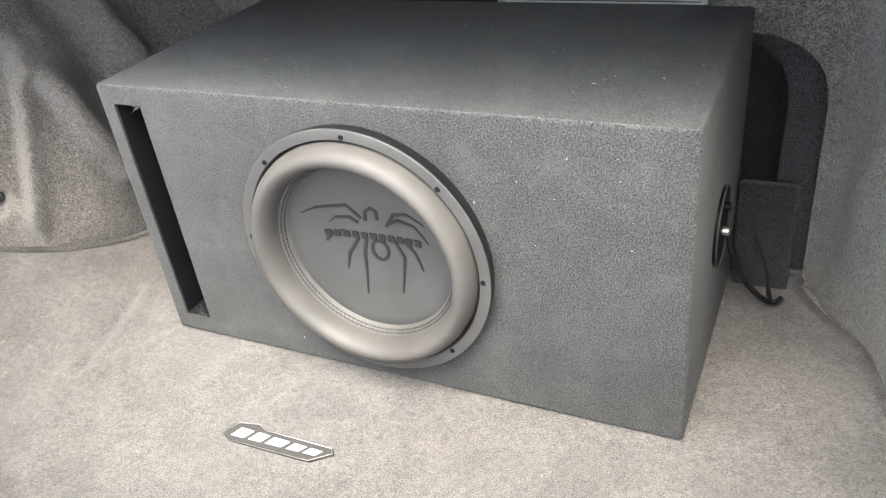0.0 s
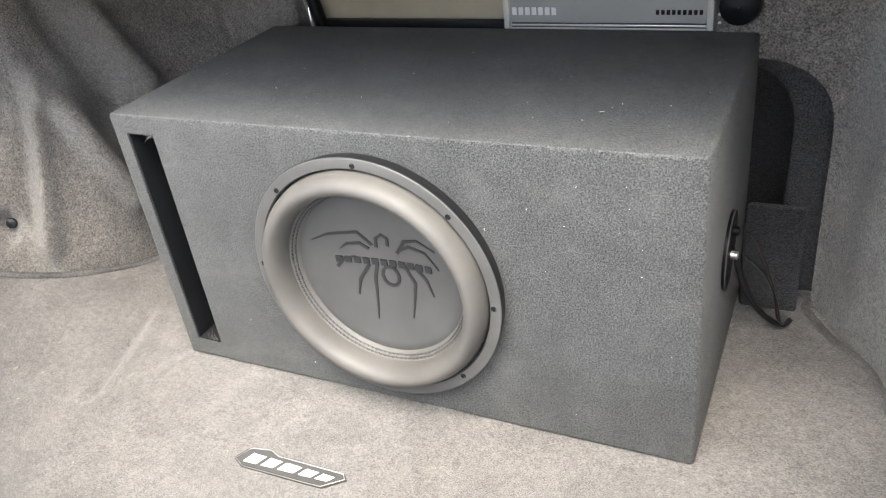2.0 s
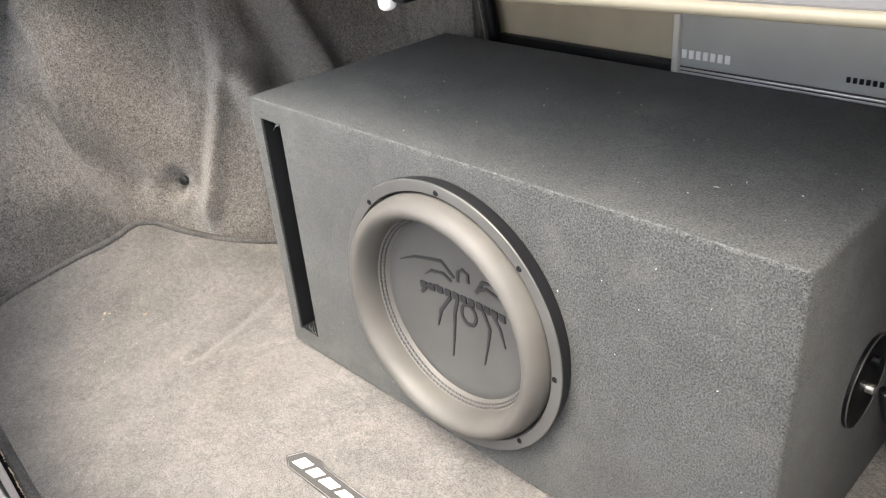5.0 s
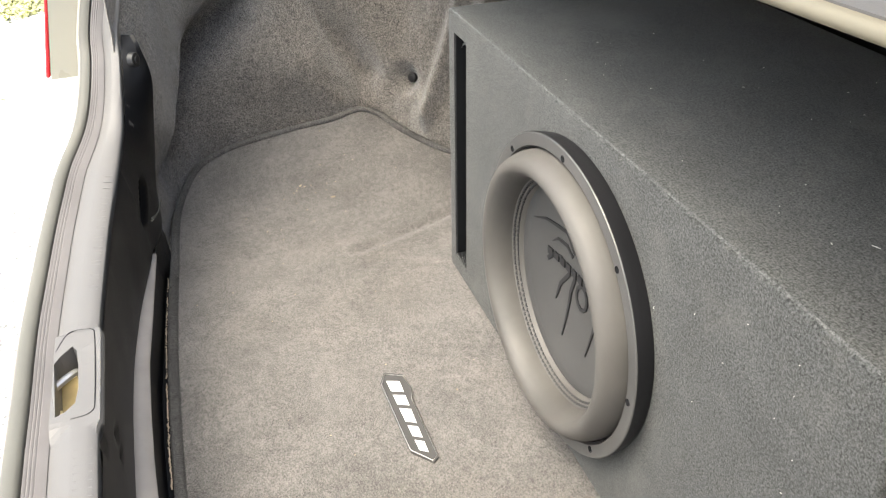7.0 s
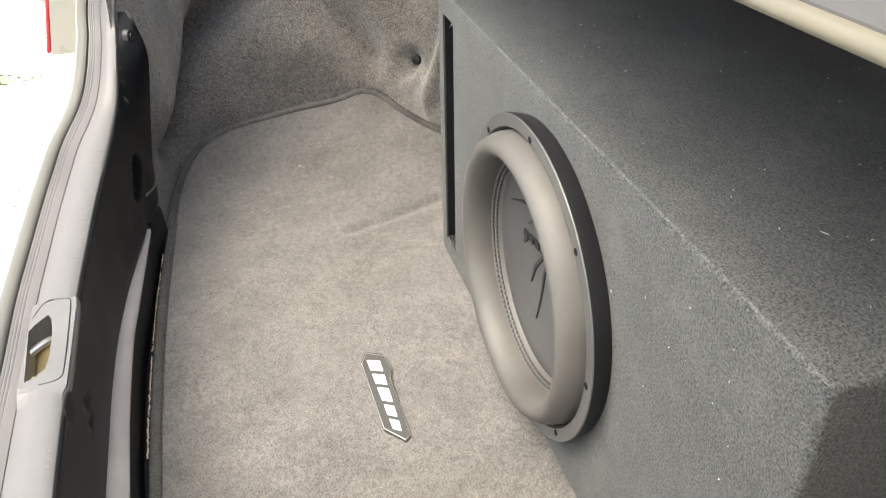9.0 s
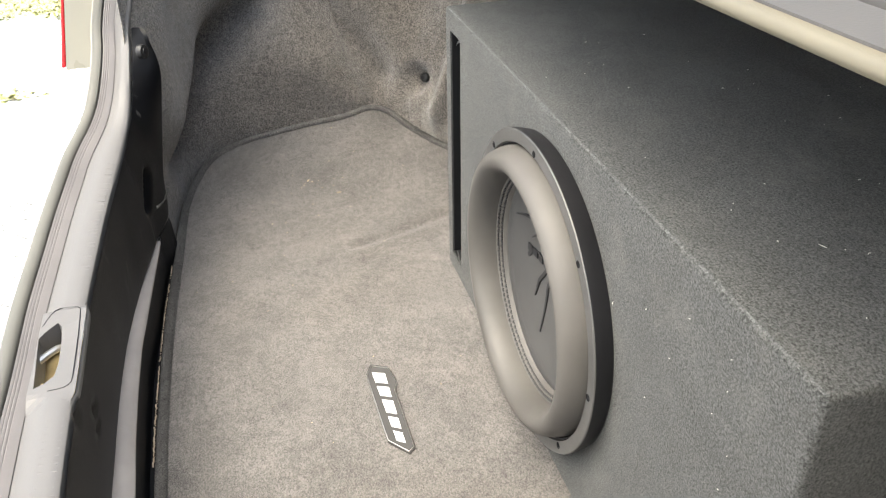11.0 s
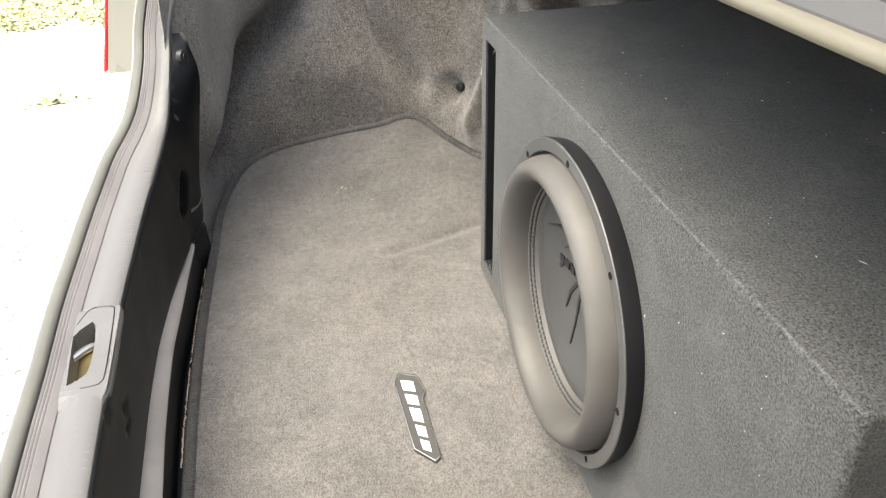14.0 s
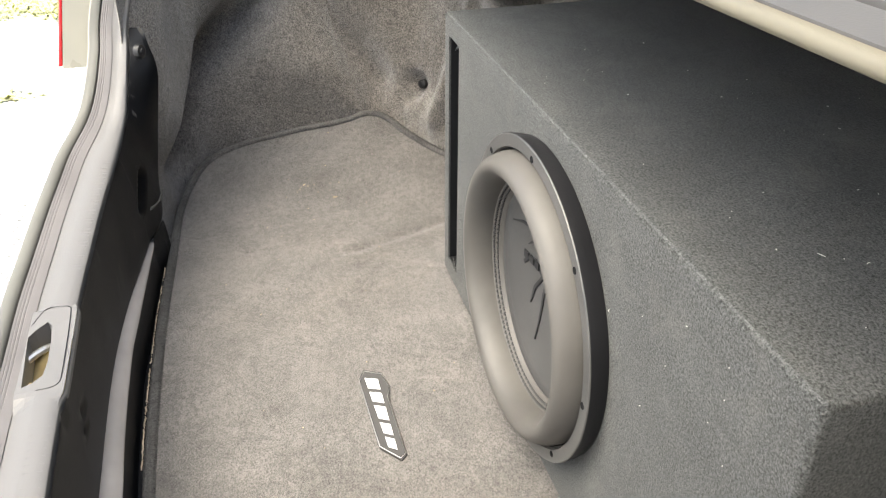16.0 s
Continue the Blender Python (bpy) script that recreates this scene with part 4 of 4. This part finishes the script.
hook = thing("net_hook", (-0.285, -0.345, 0.36), "white plastic cargo net hook on the liner", "hook")
HOOK = min((liner_point(0.2 + 0.02 * i, 0.413) for i in range(120)), key=lambda p: (p - Vector((-0.247, -0.390, 0.413))).length)
HOOK = HOOK + Vector((0.004, 0.007, 0.0))
part("plate", block(HOOK + Vector((-0.009, -0.004, 0.004)), HOOK + Vector((0.009, 0.004, 0.026)), 0.003), SCUFF, hook)
part("knob", lathe([(0.0004, -0.012), (0.004, -0.011), (0.0062, -0.007), (0.0066, 0.004)], HOOK + Vector((0.002, 0.010, 0.016)), 16), SCUFF_PALE, hook, "rounded hook boss")
part("crook", tube(smooth_path([HOOK + Vector(d) for d in ((0, 0.006, 0.012), (0.001, 0.005, -0.006), (0.002, 0.004, -0.022), (0.006, 0.009, -0.033), (0.010, 0.017, -0.034), (0.012, 0.022, -0.025))], 6), 0.0028, 8), SCUFF_PALE, hook)

lampt = thing("trunk_lamp", (0.351, -0.048, 0.54), "small white trunk lamp lens in a black holder", "lamp")
part("holder", block((0.353, -0.050, 0.526), (0.372, -0.02, 0.545), 0.005), TRIM_BLACK, lampt)
part("lens", block((0.340, -0.054, 0.519), (0.353, -0.038, 0.545), 0.006, 4), WHITE, lampt)

# ---- rear quarter: body side and tail lamp edge ----
q = thing("tail_lamp", (-0.27, -0.47, 0.256), "red tail lamp edge on the champagne rear quarter", "tail lamp")
def leaning(bm):
    for v in bm.verts:
        v.co.y = min(v.co.y + 0.33 * (v.co.z - 0.256), max(v.co.y, -0.405))
    return bm


part("quarter", leaning(block((-0.30, -0.487, 0.256), (-0.245, -0.384, 0.62))), PAINT, q, "champagne painted quarter panel")
part("lens", leaning(block((-0.30, -0.494, 0.258), (-0.247, -0.488, 0.62), 0.002)), LAMP_RED, q, "red lamp lens")

# ---- small loose bits ----
lint = bmesh.new()
rnd = random.Random(7)


def fleck(p, n, size):
    n = Vector(n)
    s = n.orthogonal().normalized()
    s = Matrix.Rotation(rnd.uniform(0, 6.28), 3, n) @ s
    a = Vector(p) + n * 0.0012
    tube([a - s * size, a + n * 0.0004 + s.cross(n) * size * rnd.uniform(-0.4, 0.4), a + s * size], [0.0002, 0.00032, 0.0002], 5, False, lint)


for x, y in ((0.305, 0.218), (0.383, 0.249), (0.427, 0.227), (0.339, 0.170), (0.655, 0.109), (0.524, 0.168), (0.179, 0.173), (0.579, 0.062), (0.182, 0.104), (0.311, 0.090)):
    fleck((x, y, H), (0, 0, 1), rnd.uniform(0.0009, 0.0016))
for x, z in ((0.134, 0.083), (0.641, 0.312), (0.653, 0.238), (0.591, 0.330), (0.225, 0.032), (0.539, 0.300)):
    fleck((x, 0, z), (0, -1, 0), rnd.uniform(0.0006, 0.0010))
for _ in range(26):
    fleck((rnd.uniform(0.02, W - 0.02), rnd.uniform(0.02, D - 0.06), H), (0, 0, 1), rnd.uniform(0.0002, 0.0005))
for _ in range(7):
    fleck((rnd.uniform(0.52, W - 0.02), 0, rnd.uniform(0.03, H - 0.02)), (0, -1, 0), rnd.uniform(0.0002, 0.0004))
fleck((0.592, 0.086, H), (0, 0, 1), 0.0028)
fleck((0.608, 0.108, H), (0, 0, 1), 0.0016)
fleck((0.4915, 0, 0.271), (0, -1, 0), 0.0014)
solid("lint", lint, LINT, "pale lint flecks caught on the felt", "lint", "stuff")
crumbs = bmesh.new()
SPOTS = [(-0.262, -0.170, 0.0022), (-0.257, -0.164, 0.0018), (-0.251, -0.178, 0.0012), (-0.246, -0.183, 0.0010), (-0.220, -0.125, 0.0026), (-0.254, -0.113, 0.0013), (-0.238, -0.150, 0.0010), (-0.30, -0.128, 0.0012), (-0.139, -0.220, 0.0010), (-0.38, -0.110, 0.0014)]
for k in range(60):
    x, y = (rnd.gauss(-0.24, 0.06), rnd.gauss(-0.16, 0.05)) if k < 34 else (rnd.uniform(-0.36, 0.6), rnd.uniform(-0.36, -0.03))
    c = SPOTS[k] if k < len(SPOTS) else (x, y, rnd.uniform(0.0004, 0.0010))
    m = Matrix.Translation((c[0], c[1], mat_z(c[0], c[1]) + 0.0012)) @ Matrix.Rotation(rnd.uniform(0, 3.1), 4, "Z") @ Matrix.Diagonal((rnd.uniform(1.1, 1.9), rnd.uniform(0.5, 1.0), 0.5, 1))
    shape = bmesh.ops.create_icosphere(crumbs, subdivisions=1, radius=c[2], matrix=m)
    for v in shape["verts"]:
        v.co += Vector([rnd.uniform(-0.3, 0.3) * c[2] for _ in range(3)])
solid("crumbs", crumbs, CRUMB, "dry leaf crumbs on the trunk mat", "crumbs", "stuff")

blades = bmesh.new()
for k in range(70000):
    x, y = rnd.uniform(-5.6, -2.4), rnd.uniform(-2.7, -0.5)
    thin = noise.noise((x * 1.3, y * 1.3, 4)) + 0.4 * noise.noise((x * 4.1, y * 4.1, 1))
    patch = math.exp(-((x + 2.6) / 0.05) ** 2 - ((y + 1.19) / 0.09) ** 2)
    if thin < 0.88 - 1.25 * smoothstep(-2.9, -4.2, x) + rnd.uniform(-0.15, 0.15) and rnd.random() > patch:
        continue
    h, a = rnd.uniform(0.006, 0.020), rnd.uniform(0, 6.28)
    d = Vector((math.cos(a), math.sin(a), 0))
    p = Vector((x, y, -0.62))
    v = [blades.verts.new(c) for c in (p - d * 0.014, p + d * 0.014, p + Vector((0, 0, h)) + Vector((d.y, -d.x, 0)) * 0.03)]
    blades.faces.new(v)
solid("grass", blades, GRASS, "patchy green grass beyond the drive", "grass", "stuff")
